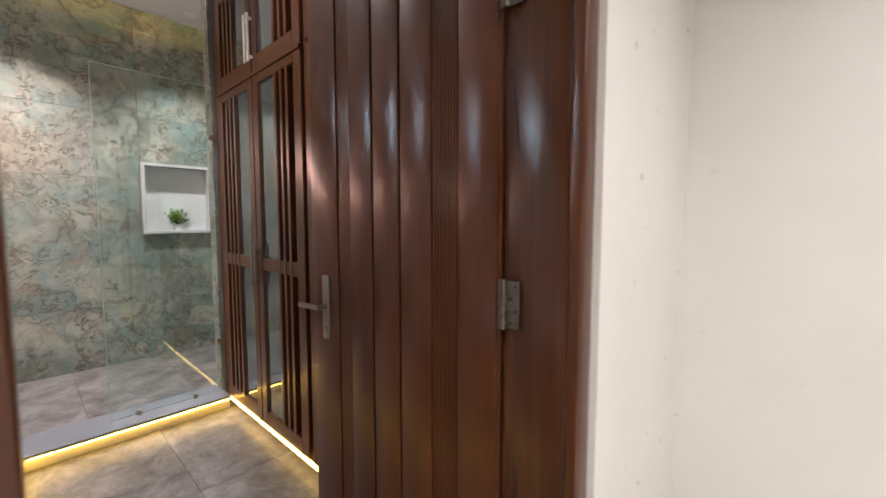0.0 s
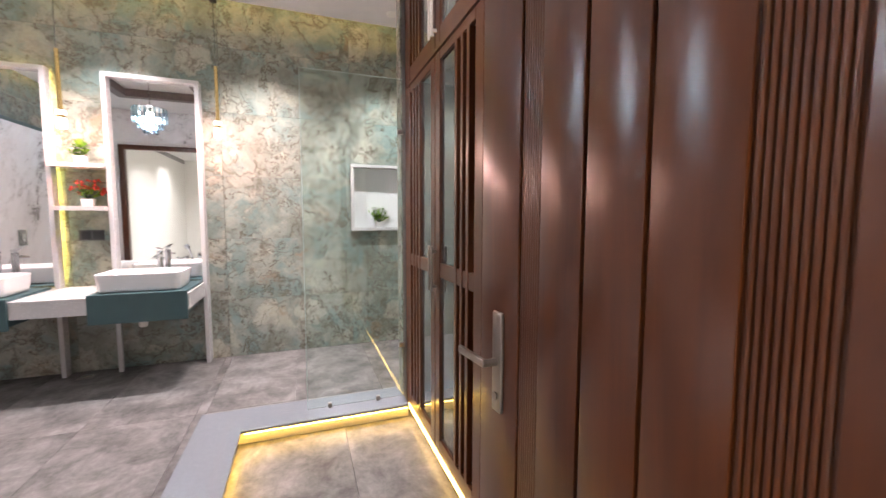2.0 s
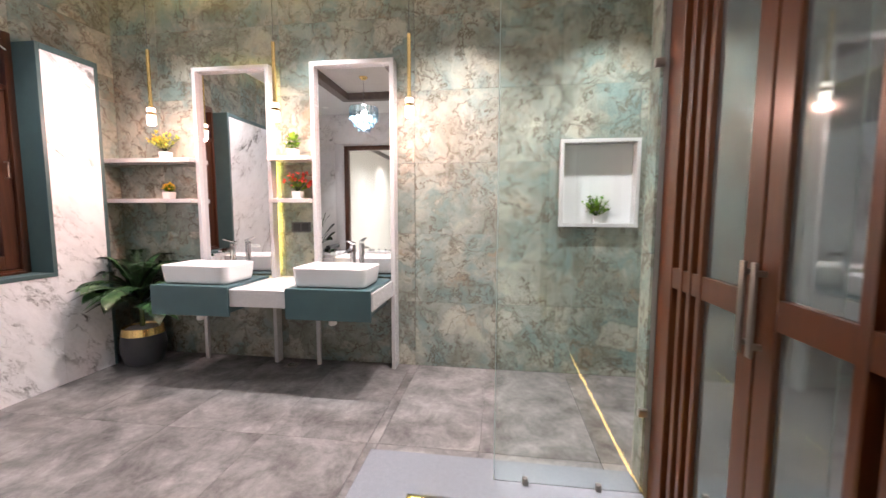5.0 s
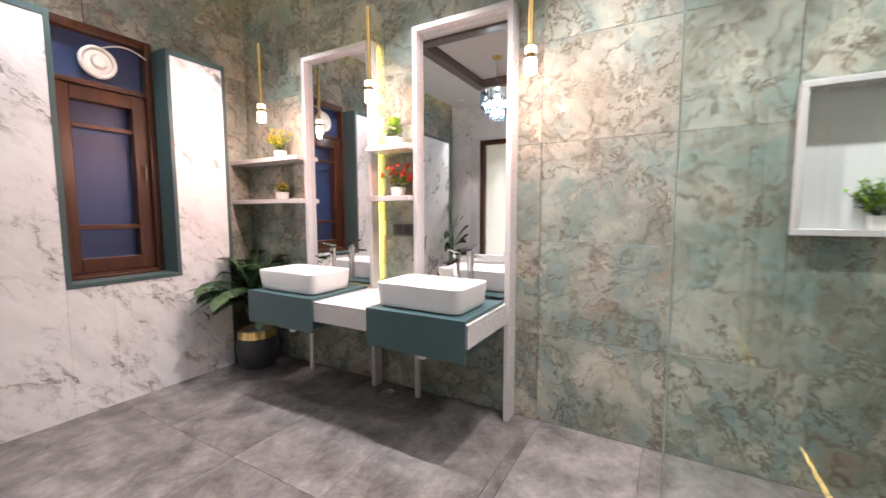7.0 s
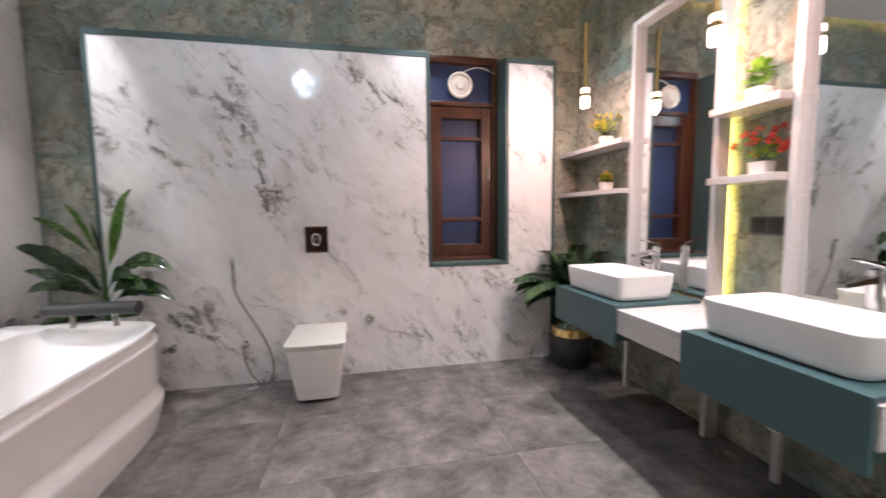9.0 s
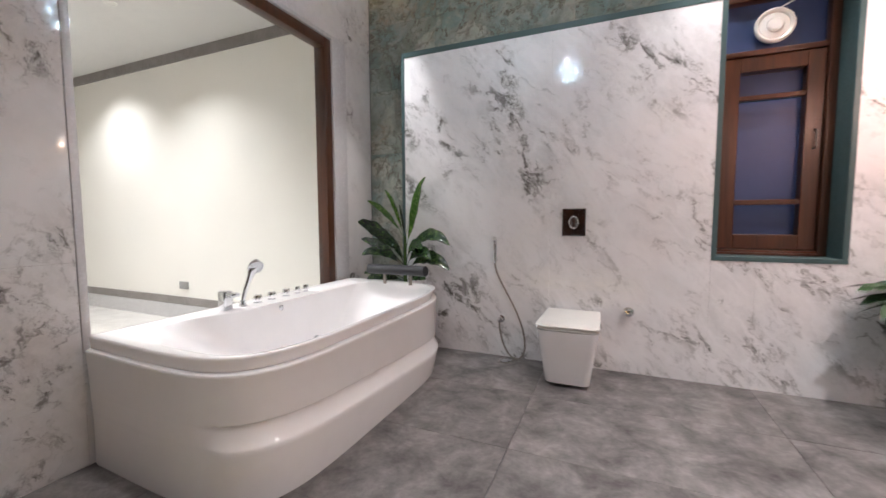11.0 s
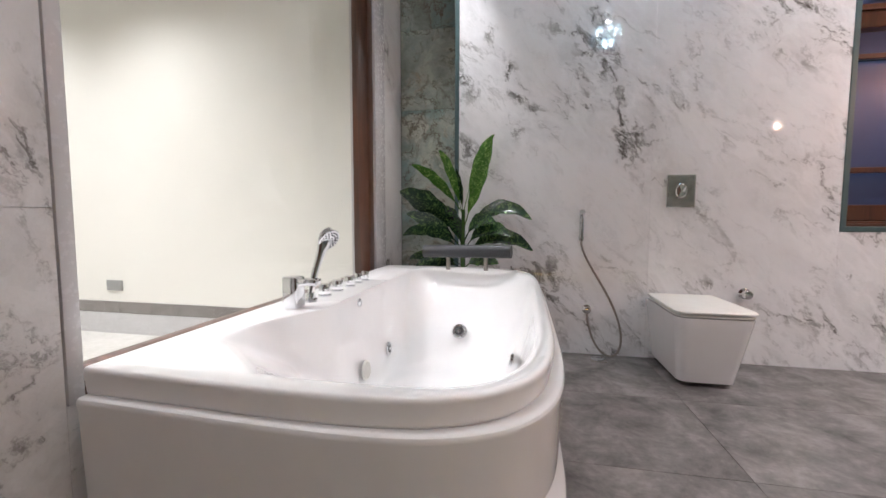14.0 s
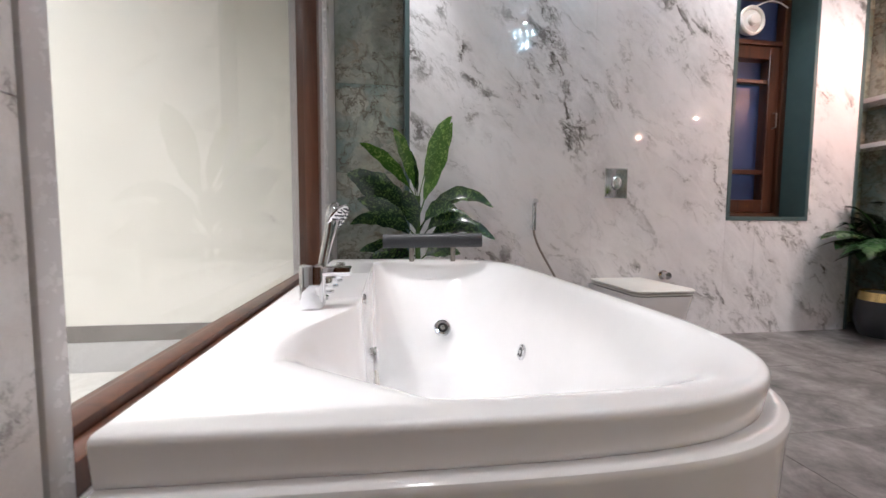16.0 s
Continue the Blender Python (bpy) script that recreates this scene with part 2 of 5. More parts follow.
WOODB = wood("brown ceiling beam wood", (0.085, 0.062, 0.055), (0.165, 0.122, 0.108), 0.45, False)
CERAMIC = plain("white glazed ceramic", (0.76, 0.75, 0.76), 0.08, vary=0.015, coat=0.5)
ACRYL = plain("white glossy acrylic", (0.875, 0.865, 0.865), 0.08, vary=0.015, coat=0.4)
QUARTZ = plain("white quartz board", (0.55, 0.54, 0.545), 0.25, vary=0.02)
CHROME = plain("chrome", (0.75, 0.76, 0.78), 0.06, 1.0, vary=0.02)
STEEL = plain("brushed steel", (0.30, 0.275, 0.25), 0.33, 1.0, vary=0.1)
HINGE = plain("tarnished steel", (0.17, 0.15, 0.125), 0.4, 1.0, vary=0.3, scale=60)
DARKCHROME = plain("dark polished chrome", (0.38, 0.38, 0.39), 0.05, 1.0, vary=0.03)
BRASS = plain("polished brass", (0.88, 0.66, 0.28), 0.2, 1.0, vary=0.06)
BLACKP = plain("black plastic", (0.02, 0.02, 0.022), 0.4)
CHARCOAL = plain("charcoal cushion", (0.028, 0.03, 0.035), 0.45, relief=0.1)
POTGREY = plain("dark grey fluted pot", (0.05, 0.052, 0.06), 0.4, vary=0.15)
SOIL = plain("white pebbles", (0.55, 0.53, 0.5), 0.8, vary=0.35, scale=80, relief=0.8)
WHITEP = plain("white plastic", (0.75, 0.74, 0.7), 0.35, vary=0.03)
BLUEG = plain("frosted blue night pane", (0.030, 0.052, 0.135), 0.38, vary=0.1, scale=3)
GREYG = plain("grey tinted reflective cabinet glass", (0.26, 0.29, 0.29), 0.04, 0.75, vary=0.15, scale=2)
MIRROR = plain("mirror silver", (0.86, 0.88, 0.88), 0.005, 1.0, vary=0.0)
GLASS = clear("greenish clear glass", (0.90, 0.985, 0.965))
GLASSC = clear("clear window glass", (0.97, 0.99, 0.98), 1.16)
CRYSTAL = clear("pale blue crystal", (0.72, 0.88, 0.97), 1.5)
LEDM = glow("warm yellow led strip", (1.0, 0.60, 0.085), LED)
LEDP = glow("soft yellow led strip", (1.0, 0.62, 0.14), 8.0)
GOLDM = glow("golden led strip", (1.0, 0.70, 0.22), GOLD)
GOLDB = glow("bright golden led strip", (1.0, 0.74, 0.16), 30.0)
LENS = glow("white downlight lens", (1.0, 0.96, 0.9), 40.0)
BULB = glow("warm white lamp glass", (1.0, 0.80, 0.68), 3.6)
RINGG = glow("dimmer lamp glass", (1.0, 0.70, 0.55), 1.9)
BULBB = glow("cool white bulb", (0.72, 0.92, 1.0), 60.0)
PALM = leaf_mat("dark palm green", (0.011, 0.032, 0.016), (0.06, 0.12, 0.045))
BROAD = leaf_mat("variegated dark leaf", (0.010, 0.030, 0.014), (0.12, 0.20, 0.06), 1.5)
FRESH = leaf_mat("variegated fresh leaf", (0.04, 0.11, 0.015), (0.22, 0.34, 0.08), 1.5)
BRIGHT = leaf_mat("bright fresh green", (0.08, 0.22, 0.03), (0.28, 0.45, 0.06))
YELLOW = plain("yellow petals", (0.75, 0.5, 0.02), 0.5, vary=0.2, scale=60)
LIME = plain("yellow-green leaves", (0.36, 0.44, 0.05), 0.5, vary=0.4, scale=50)
RED = plain("coral red petals", (0.65, 0.06, 0.04), 0.5, vary=0.3, scale=60)


# ---- mesh helpers ----
ORIGIN = {}


def mesh_of(bm, material, smooth=35):
    me = bpy.data.meshes.new("mesh")
    bm.normal_update()
    bm.to_mesh(me)
    bm.free()
    me.materials.append(material)
    if smooth:
        me.polygons.foreach_set("use_smooth", [True] * len(me.polygons))
        me.set_sharp_from_angle(angle=radians(smooth))
    return me


def thing(name, at, label, category, group="", kind=""):
    ob = new(name)
    ob.location = at
    ob.empty_display_size = 0.1
    ORIGIN[ob] = Vector(at)
    return tagged(ob, label, category, group, kind)


def part(name, bm, material, parent, label="", smooth=35):
    """One mesh under a thing or a part; bm is in world coordinates."""
    o = ORIGIN[parent]
    bmesh.ops.translate(bm, verts=bm.verts, vec=-o)
    ob = new(name, mesh_of(bm, material, smooth))
    ob.parent = parent
    ORIGIN[ob] = o
    return tagged(ob, label)


def solid(name, bm, material, label="", category="", group="", kind="", at=None, smooth=35):
    """A thing that is a single mesh."""
    at = Vector(at if at else (0, 0, 0))
    bmesh.ops.translate(bm, verts=bm.verts, vec=-at)
    ob = new(name, mesh_of(bm, material, smooth))
    ob.location = at
    ORIGIN[ob] = at
    return tagged(ob, label, category, group, kind)


def B():
    return bmesh.new()


def box(bm, lo, hi, bev=0.0, seg=2):
    lo, hi = [min(a, b) for a, b in zip(lo, hi)], [max(a, b) for a, b in zip(lo, hi)]
    r = bmesh.ops.create_cube(bm, size=1.0)
    for v in r["verts"]:
        v.co = [l + (c + 0.5) * (h - l) for l, h, c in zip(lo, hi, v.co)]
    if bev:
        es = list({e for v in r["verts"] for e in v.link_edges})
        bmesh.ops.bevel(bm, geom=es, offset=bev, segments=seg, profile=0.5, affect="EDGES", clamp_overlap=True)
    return bm


def loft(bm, rings, cap0=True, cap1=True, closed=True):
    vs = [[bm.verts.new(p) for p in ring] for ring in rings]
    n = len(vs[0])
    for a, b in zip(vs, vs[1:]):
        for i in range(n if closed else n - 1):
            j = (i + 1) % n
            try:
                bm.faces.new((a[i], a[j], b[j], b[i]))
            except ValueError:
                pass
    if cap0:
        bm.faces.new(vs[0][::-1])
    if cap1:
        bm.faces.new(vs[-1])
    bmesh.ops.recalc_face_normals(bm, faces=bm.faces)
    return bm


def lathe(bm, at, profile, n=24, axis="Z"):
    """Turned body; profile of (radius, height)."""
    rings = []
    for r, h in profile:
        ring = []
        for i in range(n):
            a = 2 * math.pi * i / n
            u, w = max(r, 1e-4) * math.cos(a), max(r, 1e-4) * math.sin(a)
            p = {"Z": (u, w, h), "X": (h, u, w), "Y": (w, h, u)}[axis]
            ring.append(Vector(at) + Vector(p))
        rings.append(ring)
    return loft(bm, rings)


def tube(bm, pts, r, n=10, taper=None):
    """A round rod along points."""
    pts = [Vector(p) for p in pts]
    rings, up = [], None
    for i, p in enumerate(pts):
        d = (pts[min(i + 1, len(pts) - 1)] - pts[max(i - 1, 0)]).normalized()
        if up is None:
            up = d.orthogonal().normalized()
        up = (up - d * up.dot(d)).normalized()
        side = d.cross(up)
        rr = r if taper is None else r + (taper - r) * i / (len(pts) - 1)
        rings.append([p + rr * (math.cos(2 * math.pi * k / n) * up + math.sin(2 * math.pi * k / n) * side) for k in range(n)])
    return loft(bm, rings)


def curve(fn, n):
    return [fn(i / n) for i in range(n + 1)]


def rounded_rect(cx, cy, hx, hy, r, z, n=6):
    out = []
    for sx, sy, a0 in ((1, 1, 0), (-1, 1, 90), (-1, -1, 180), (1, -1, 270)):
        for i in range(n + 1):
            a = radians(a0 + 90 * i / n)
            out.append(Vector((cx + sx * (hx - r) + r * math.cos(a), cy + sy * (hy - r) + r * math.sin(a), z)))
    return out


PIECES = {}


def piece(name, lo, hi, material, parent, bev=0.0015):
    """A slab of a wall or floor; alike slabs share a mesh."""
    size = tuple(round(h - l, 4) for l, h in zip(lo, hi))
    key = (size, material.name)
    if key not in PIECES:
        bm = B()
        box(bm, [-s / 2 for s in size], [s / 2 for s in size], bev, 1)
        PIECES[key] = mesh_of(bm, material, 0)
    ob = new(name, PIECES[key])
    ob.location = [(l + h) / 2 - o for l, h, o in zip(lo, hi, ORIGIN[parent])]
    ob.parent = parent
    return ob


def structure(name, boxes, material, label, category):
    bm = B()
    for lo, hi in boxes:
        box(bm, lo, hi)
    return solid(name, bm, material, label, category, kind="structure", smooth=0)


# ---- structure ----
XA, YB, YP, XC, XO, YS, TOP = -4.455, -2.95, -2.745, -0.15, 0.02, 2.05, 3.25
WX0, WX1, WZ0, WZ1 = -3.66, -3.015, 0.89, 2.56          # window recess in the marble panel
VY0, VY1, VZ0, VZ1 = -2.376, -0.587, 0.53, 2.65          # wide glazed opening over the tub
DY0, DY1, DZ = 0.26, 1.14, 2.25                         # entrance

wall_stone = structure("wall_west", [((XA - 0.2, YB - 0.2, -0.1), (XA - 0.012, 1.117, TOP + 0.3)), ((XA - 0.2, 1.723, -0.1), (XA - 0.012, YS + 0.2, TOP + 0.3)), ((XA - 0.2, 1.117, -0.1), (XA - 0.012, 1.723, 1.245)), ((XA - 0.2, 1.117, 1.94), (XA - 0.012, 1.723, TOP + 0.3))], GROUT,
                       "wall clad in polished green-grey stone tiles", "wall")
wall_wc = structure("wall_south", [((XA - 0.01, YB - 0.2, -0.1), (WX0, YB - 0.012, TOP + 0.25)), ((WX1, YB - 0.2, -0.1), (XO + 0.1, YB - 0.012, TOP + 0.25)),
                                   ((WX0, YB - 0.2, -0.1), (WX1, YB - 0.012, WZ0)), ((WX0, YB - 0.2, WZ1 + 0.10), (WX1, YB - 0.012, TOP + 0.25))],
                    GROUT, "wall with green stone above a white marble panel", "wall")
wall_tub = structure("wall_east", [((XC + 0.012, YB, -0.1), (XO, VY0 - 0.18, TOP + 0.25)), ((XC + 0.012, VY1 + 0.036, -0.1), (XO, DY0 - 0.05, TOP + 0.25)),
                                   ((XC + 0.012, VY0 - 0.18, -0.1), (XO, VY1 + 0.036, VZ0)), ((XC + 0.012, VY0 - 0.18, VZ1 + 0.04), (XO, VY1 + 0.036, TOP + 0.25)),
                                   ((XC + 0.012, DY0 - 0.05, DZ + 0.05), (XO, DY1 + 0.05, TOP + 0.25)), ((XC + 0.012, DY1 + 0.05, -0.1), (XO, YS, TOP + 0.25))],
                     CREAM, "partition wall with entrance and wide glazed opening", "wall")
wall_back = structure("wall_north", [((XA - 0.2, YS, -0.1), (XO, YS + 0.2, TOP + 0.25)), ((-1.0, 1.36, -0.1), (XC + 0.012, YS, TOP + 0.25))], CREAM,
                      "plain wall behind the wardrobe and shower", "wall")
wall_fin = structure("wall_shower", [((-3.06, 1.312, -0.1), (-2.95, YS, TOP))], GROUT, "short stone-clad partition beside the shower", "wall")
floor = structure("floor", [((XA - 0.1, YB - 0.1, -0.25), (XC + 0.02, -0.05, -0.012)), ((XA - 0.1, -0.05, -0.25), (-3.10, YS, -0.012)),
                            ((-3.10, -0.05, -0.25), (XO + 0.02, YS, -0.062))], GROUT, "floor of dark grey cement-look tiles", "floor")
ceiling_bm = B()
COVE, CAX, SLAB = 0.14, 0.335, 0.25
TX0, TX1, TY0, TY1 = -2.9, -1.05, -2.0, -0.72
for lo, hi in (((XA + CAX, YB + COVE, TOP), (TX0, YS, TOP + 0.06)), ((TX1, YB + COVE, TOP), (XC + 0.012, YS, TOP + 0.06)),
               ((TX0, YB + COVE, TOP), (TX1, TY0, TOP + 0.06)), ((TX0, TY1, TOP), (TX1, YS, TOP + 0.06)),
               ((TX0 + 0.01, TY0 + 0.01, TOP + 0.085), (TX1 - 0.01, TY1 - 0.01, TOP + 0.14)), ((XA - 0.2, YB - 0.2, TOP + SLAB), (XO, YS + 0.2, TOP + SLAB + 0.1))):
    box(ceiling_bm, lo, hi)
ceiling = solid("ceiling", ceiling_bm, PLASTER, "white painted ceiling with recessed tray", "ceiling", kind="structure", smooth=0)
tray_bm = B()
for lo, hi in (((TX0, TY0, TOP - 0.03), (TX1, TY0 + 0.13, TOP + 0.084)), ((TX0, TY1 - 0.13, TOP - 0.03), (TX1, TY1, TOP + 0.084)),
               ((TX0, TY0 + 0.13, TOP - 0.03), (TX0 + 0.13, TY1 - 0.13, TOP + 0.084)), ((TX1 - 0.13, TY0 + 0.13, TOP - 0.03), (TX1, TY1 - 0.13, TOP + 0.084))):
    box(tray_bm, lo, hi, 0.004, 1)
tagged(solid("ceiling_beam", tray_bm, WOODB, "dark brown wooden beams framing the ceiling tray", "ceiling beam"), kind="structure")

# marble panel with teal edging, proud of the stone
panel = thing("marble_panel", (-2.36, YP, 0), "white veined marble wall panel with teal edging", "wall panel", kind="structure")
PX0, PX1, PZ = -4.12, -0.61, 2.555
bm = B()
for lo, hi in (((PX0 + 0.03, YB, 0), (WX0 - 0.03, YP - 0.014, PZ)), ((WX1 + 0.03, YB, 0), (PX1 - 0.03, YP - 0.014, PZ)), ((WX0 - 0.03, YB, 0), (WX1 + 0.03, YP - 0.014, WZ0 - 0.03))):
    box(bm, lo, hi)
part("backing", bm, GROUT_W, panel, smooth=0)
E1 = YP + 0.004
for nm, lo, hi in (("edge_trim", (PX0, YB, 0), (PX0 + 0.03, E1, PZ + 0.045)), ("edge_trim", (PX1 - 0.03, YB, 0), (PX1, E1, PZ + 0.045)),
                   ("edge_trim", (PX0 + 0.03, YB, PZ), (WX0 - 0.03, E1, PZ + 0.045)), ("edge_trim", (WX1 + 0.03, YB, PZ), (PX1 - 0.03, E1, PZ + 0.045)),
                   ("window_reveal", (WX0 - 0.03, YB, WZ0), (WX0, E1, PZ + 0.045)), ("window_reveal", (WX1, YB, WZ0), (WX1 + 0.03, E1, PZ + 0.045)),
                   ("window_sill", (WX0 - 0.03, YB - 0.03, WZ0 - 0.03), (WX1 + 0.03, E1, WZ0))):
    part(nm, box(B(), lo, hi, 0.002, 1), TEALTRIM, panel)


# window in the marble wall
def casement_window():
    yb, yf = YB - 0.10, YB + 0.01
    w = thing("window_1", ((WX0 + WX1) / 2, yf, WZ0), "narrow brown wooden window with dark blue panes", "window", kind="structure")
    x0, x1, z0, z1 = WX0, WX1, WZ0, WZ1 + 0.10
    for lo, hi in (((x0, yb, z0), (x0 + 0.05, yf, z1)), ((x1 - 0.03, yb, z0), (x1, yf, z1)), ((x0 + 0.05, yb, z1 - 0.06), (x1 - 0.03, yf, z1)),
                   ((x0 + 0.05, yb, z0), (x1 - 0.03, yf, z0 + 0.035)), ((x0 + 0.05, yb, 2.242), (x1 - 0.03, yf - 0.01, 2.278))):
        part("window_frame", box(B(), lo, hi, 0.004), WOODF, w)
    part("window_ledge", box(B(), (x0 + 0.05, yf - 0.005, z0), (x1 - 0.03, yf + 0.03, z0 + 0.018), 0.004), WOODF, w)
    sash = B()
    sx0, sx1, sz0, sz1 = x0 + 0.055, x1 - 0.034, z0 + 0.04, 2.238
    for lo, hi in (((sx0, yb + 0.002, sz0), (sx0 + 0.093, yf - 0.02, sz1)), ((sx1 - 0.10, yb + 0.002, sz0), (sx1, yf - 0.02, sz1)),
                   ((sx0 + 0.093, yb + 0.002, sz0), (sx1 - 0.10, yf - 0.02, sz0 + 0.10)), ((sx0 + 0.093, yb + 0.002, sz1 - 0.10), (sx1 - 0.10, yf - 0.02, sz1)),
                   ((sx0 + 0.093, yb + 0.05, 1.95), (sx1 - 0.10, yf - 0.03, 1.983)), ((sx0 + 0.093, yb + 0.05, 1.235), (sx1 - 0.10, yf - 0.03, 1.272))):
        box(sash, lo, hi, 0.004, 1)
    s = part("sash", sash, WOODF, w)
    for lo, hi in (((sx0 + 0.088, yb + 0.004, sz0 + 0.095), (sx1 - 0.095, yb + 0.012, 1.24)), ((sx0 + 0.088, yb + 0.004, 1.267), (sx1 - 0.095, yb + 0.012, 1.955)),
                   ((sx0 + 0.088, yb + 0.004, 1.978), (sx1 - 0.095, yb + 0.012, sz1 - 0.095)), ((x0 + 0.045, yb + 0.03, 2.272), (x1 - 0.025, yb + 0.04, z1 - 0.055))):
        part("pane", box(B(), lo, hi), BLUEG, w, "dark blue frosted pane", 0)
    h = B()
    tube(h, [(sx0 + 0.04, yf - 0.02, 1.60), (sx0 + 0.04, yf + 0.012, 1.605), (sx0 + 0.04, yf + 0.012, 1.715), (sx0 + 0.04, yf - 0.02, 1.72)], 0.006)
    part("handle", h, STEEL, w, "dark steel pull handle")
    return w


casement_window()
fan = thing("exhaust_fan", (-3.32, YB + 0.0, 2.40), "round white plastic exhaust fan mounted in the window", "exhaust fan")
part("housing", lathe(B(), (-3.32, YB - 0.06, 2.42), [(0.085, 0), (0.1, 0.02), (0.112, 0.05), (0.112, 0.065), (0.10, 0.075), (0.088, 0.068), (0.086, 0.05)], 32, "Y"), WHITEP, fan)
part("grille", lathe(B(), (-3.32, YB - 0.06, 2.42), [(0.084, 0.052), (0.08, 0.06), (0.05, 0.066), (0.046, 0.06)], 32, "Y"), WHITEP, fan)
part("hub", lathe(B(), (-3.32, YB - 0.06, 2.42), [(0.042, 0.05), (0.042, 0.08), (0.034, 0.088), (0.0, 0.09)], 24, "Y"), WHITEP, fan)
part("cable", tube(B(), curve(lambda u: (-3.34 - 0.28 * u, YB + 0.015, 2.52 + 0.05 * math.sin(3 * u)), 10), 0.005, 6), WHITEP, fan, "white electric cable")

# entrance frame, open leaf
door_frame = thing("door_frame", (XC, 0.7, 0), "dark varnished wooden entrance door frame", "door frame", kind="structure")
for lo, hi in (((-0.215, DY1, -0.05), (-0.036, DY1 + 0.05, DZ)), ((-0.215, DY0 - 0.05, -0.05), (-0.036, DY0, DZ)), ((-0.215, DY0 - 0.05, DZ + 0.001), (0.0, DY1 + 0.05, DZ + 0.05))):
    part("jamb", box(B(), lo, hi, 0.004), WOODJ, door_frame)
for lo, hi in (((-0.034, DY1 - 0.008, -0.05), (0.004, DY1 + 0.05, DZ)), ((-0.034, DY0 - 0.05, -0.05), (0.004, DY0 + 0.008, DZ))):
    part("moulding", box(B(), lo, hi, 0.009, 3), WOODC, door_frame)


def door_leaf():
    """Built shut along -x from the hinge, then swung a little off the wardrobe."""
    width, th = 0.82, 0.04
    d = thing("door_1", (-0.208, 1.125, -0.04), "open dark wooden door with fluted bands and planks", "door", kind="structure")
    o = ORIGIN[d]
    W = lambda x, y, z: (o.x - x, o.y + y, o.z + z)
    h = DZ + 0.03
    part("core", box(B(), W(0.010, 0.010, 0), W(width, th - 0.008, h), 0.003), WOODC, d)
    edges = [0.012, 0.145, 0.232, 0.362, 0.484, 0.602, 0.662, width]
    for i, (a, b) in enumerate(zip(edges, edges[1:])):
        if i in (1, 5):
            bm = B()
            # nine deep flutes by the hinge, a band of faint reeds by the handle
            n, cut, face = (9, 0.0012, 0.001) if i == 1 else (8, 0.0003, 0.003)
            for k in range(n):
                u0, u1 = a + (b - a) * k / n + cut, a + (b - a) * (k + 1) / n - cut
                box(bm, W(u0, face, 0), W(u1, 0.011, h), 0.003 if i == 1 else 0.0012, 2)
            part("fluted_band", bm, WOODC, d)
        else:
            part("plank", box(B(), W(a + 0.004, -0.001, 0), W(b - 0.004, 0.011, h), 0.003, 2), WOODC, d)
    bm = B()
    box(bm, W(0.714, -0.010, 0.970), W(0.752, 0.0, 1.210), 0.004)
    plate = part("handle_plate", bm, STEEL, d, "brushed steel lever handle plate")
    bm = B()
    tube(bm, [W(0.733, -0.002, 1.092), W(0.733, -0.045, 1.092)], 0.009, 12)
    box(bm, W(0.726, -0.052, 1.085), W(0.846, -0.040, 1.104), 0.004)
    part("lever", bm, STEEL, plate)
    bm = B()
    lathe(bm, W(0.733, -0.010, 1.01), [(0.009, 0), (0.009, -0.004), (0.0, -0.005)], 16, "Y")
    part("keyhole", bm, STEEL, plate)
    for z in (0.25, 1.195, 2.0):
        bm = B()
        tube(bm, [W(-0.006, -0.004, z - 0.065), W(-0.006, -0.004, z + 0.065)], 0.0075, 12)
        box(bm, W(-0.048, -0.001, z - 0.062), W(-0.01, 0.003, z + 0.062), 0.001, 1)
        box(bm, W(0.0, -0.004, z - 0.065), W(0.012, -0.001, z + 0.065), 0.001, 1)
        hg = part("hinge", bm, HINGE, d, "worn steel butt hinge")
        for k in range(4):
            part("screw", lathe(B(), W(-0.038 if k % 2 else -0.024, -0.001, z - 0.048 + k * 0.032), [(0.005, 0), (0.004, -0.002), (0.0, -0.0025)], 10, "Y"), BLACKP, hg)
    d.rotation_euler = (0, 0, radians(6.0))
    return d


door_leaf()

# glazed opening over the tub
win = thing("window_2", (XC, -1.5, VZ0), "wide fixed pane in a dark wooden frame over the tub", "window", kind="structure")
for lo, hi in (((XC - 0.004, VY1, VZ0), (XO + 0.003, VY1 + 0.034, VZ1 + 0.034)), ((XC - 0.004, VY0 - 0.178, VZ0), (XO + 0.003, VY0, VZ1 + 0.034)), ((XC - 0.004, VY0, VZ1), (XO + 0.003, VY1, VZ1 + 0.034))):
    part("window_lining", box(B(), lo, hi, 0.004), QUARTZ, win, "white stone lining")
FX0, FX1 = XC + 0.012, XO - 0.05
for lo, hi in (((FX0, VY0 + 0.002, VZ0), (FX1, VY0 + 0.085, VZ1 - 0.002)), ((FX1 - 0.02, VY1 - 0.012, VZ0), (FX1, VY1 - 0.001, VZ1 - 0.002)),
               ((FX0, VY0 + 0.085, VZ1 - 0.085), (FX1 - 0.021, VY1 - 0.001, VZ1 - 0.002)), ((XC + 0.002, VY0 + 0.085, VZ0), (FX0 + 0.03, VY1 - 0.001, VZ0 + 0.042)), ((FX0 + 0.031, VY0 + 0.085, VZ0), (FX1 - 0.021, VY1 - 0.001, VZ0 + 0.056))):
    part("window_frame", box(B(), lo, hi, 0.004), WOODF, win)
pane = part("pane", box(B(), (-0.070, VY0 + 0.08, VZ0 + 0.05), (-0.064, VY1 - 0.013, VZ1 - 0.08)), GLASSC, win, "clear glass pane", 0)
pane.visible_shadow = False

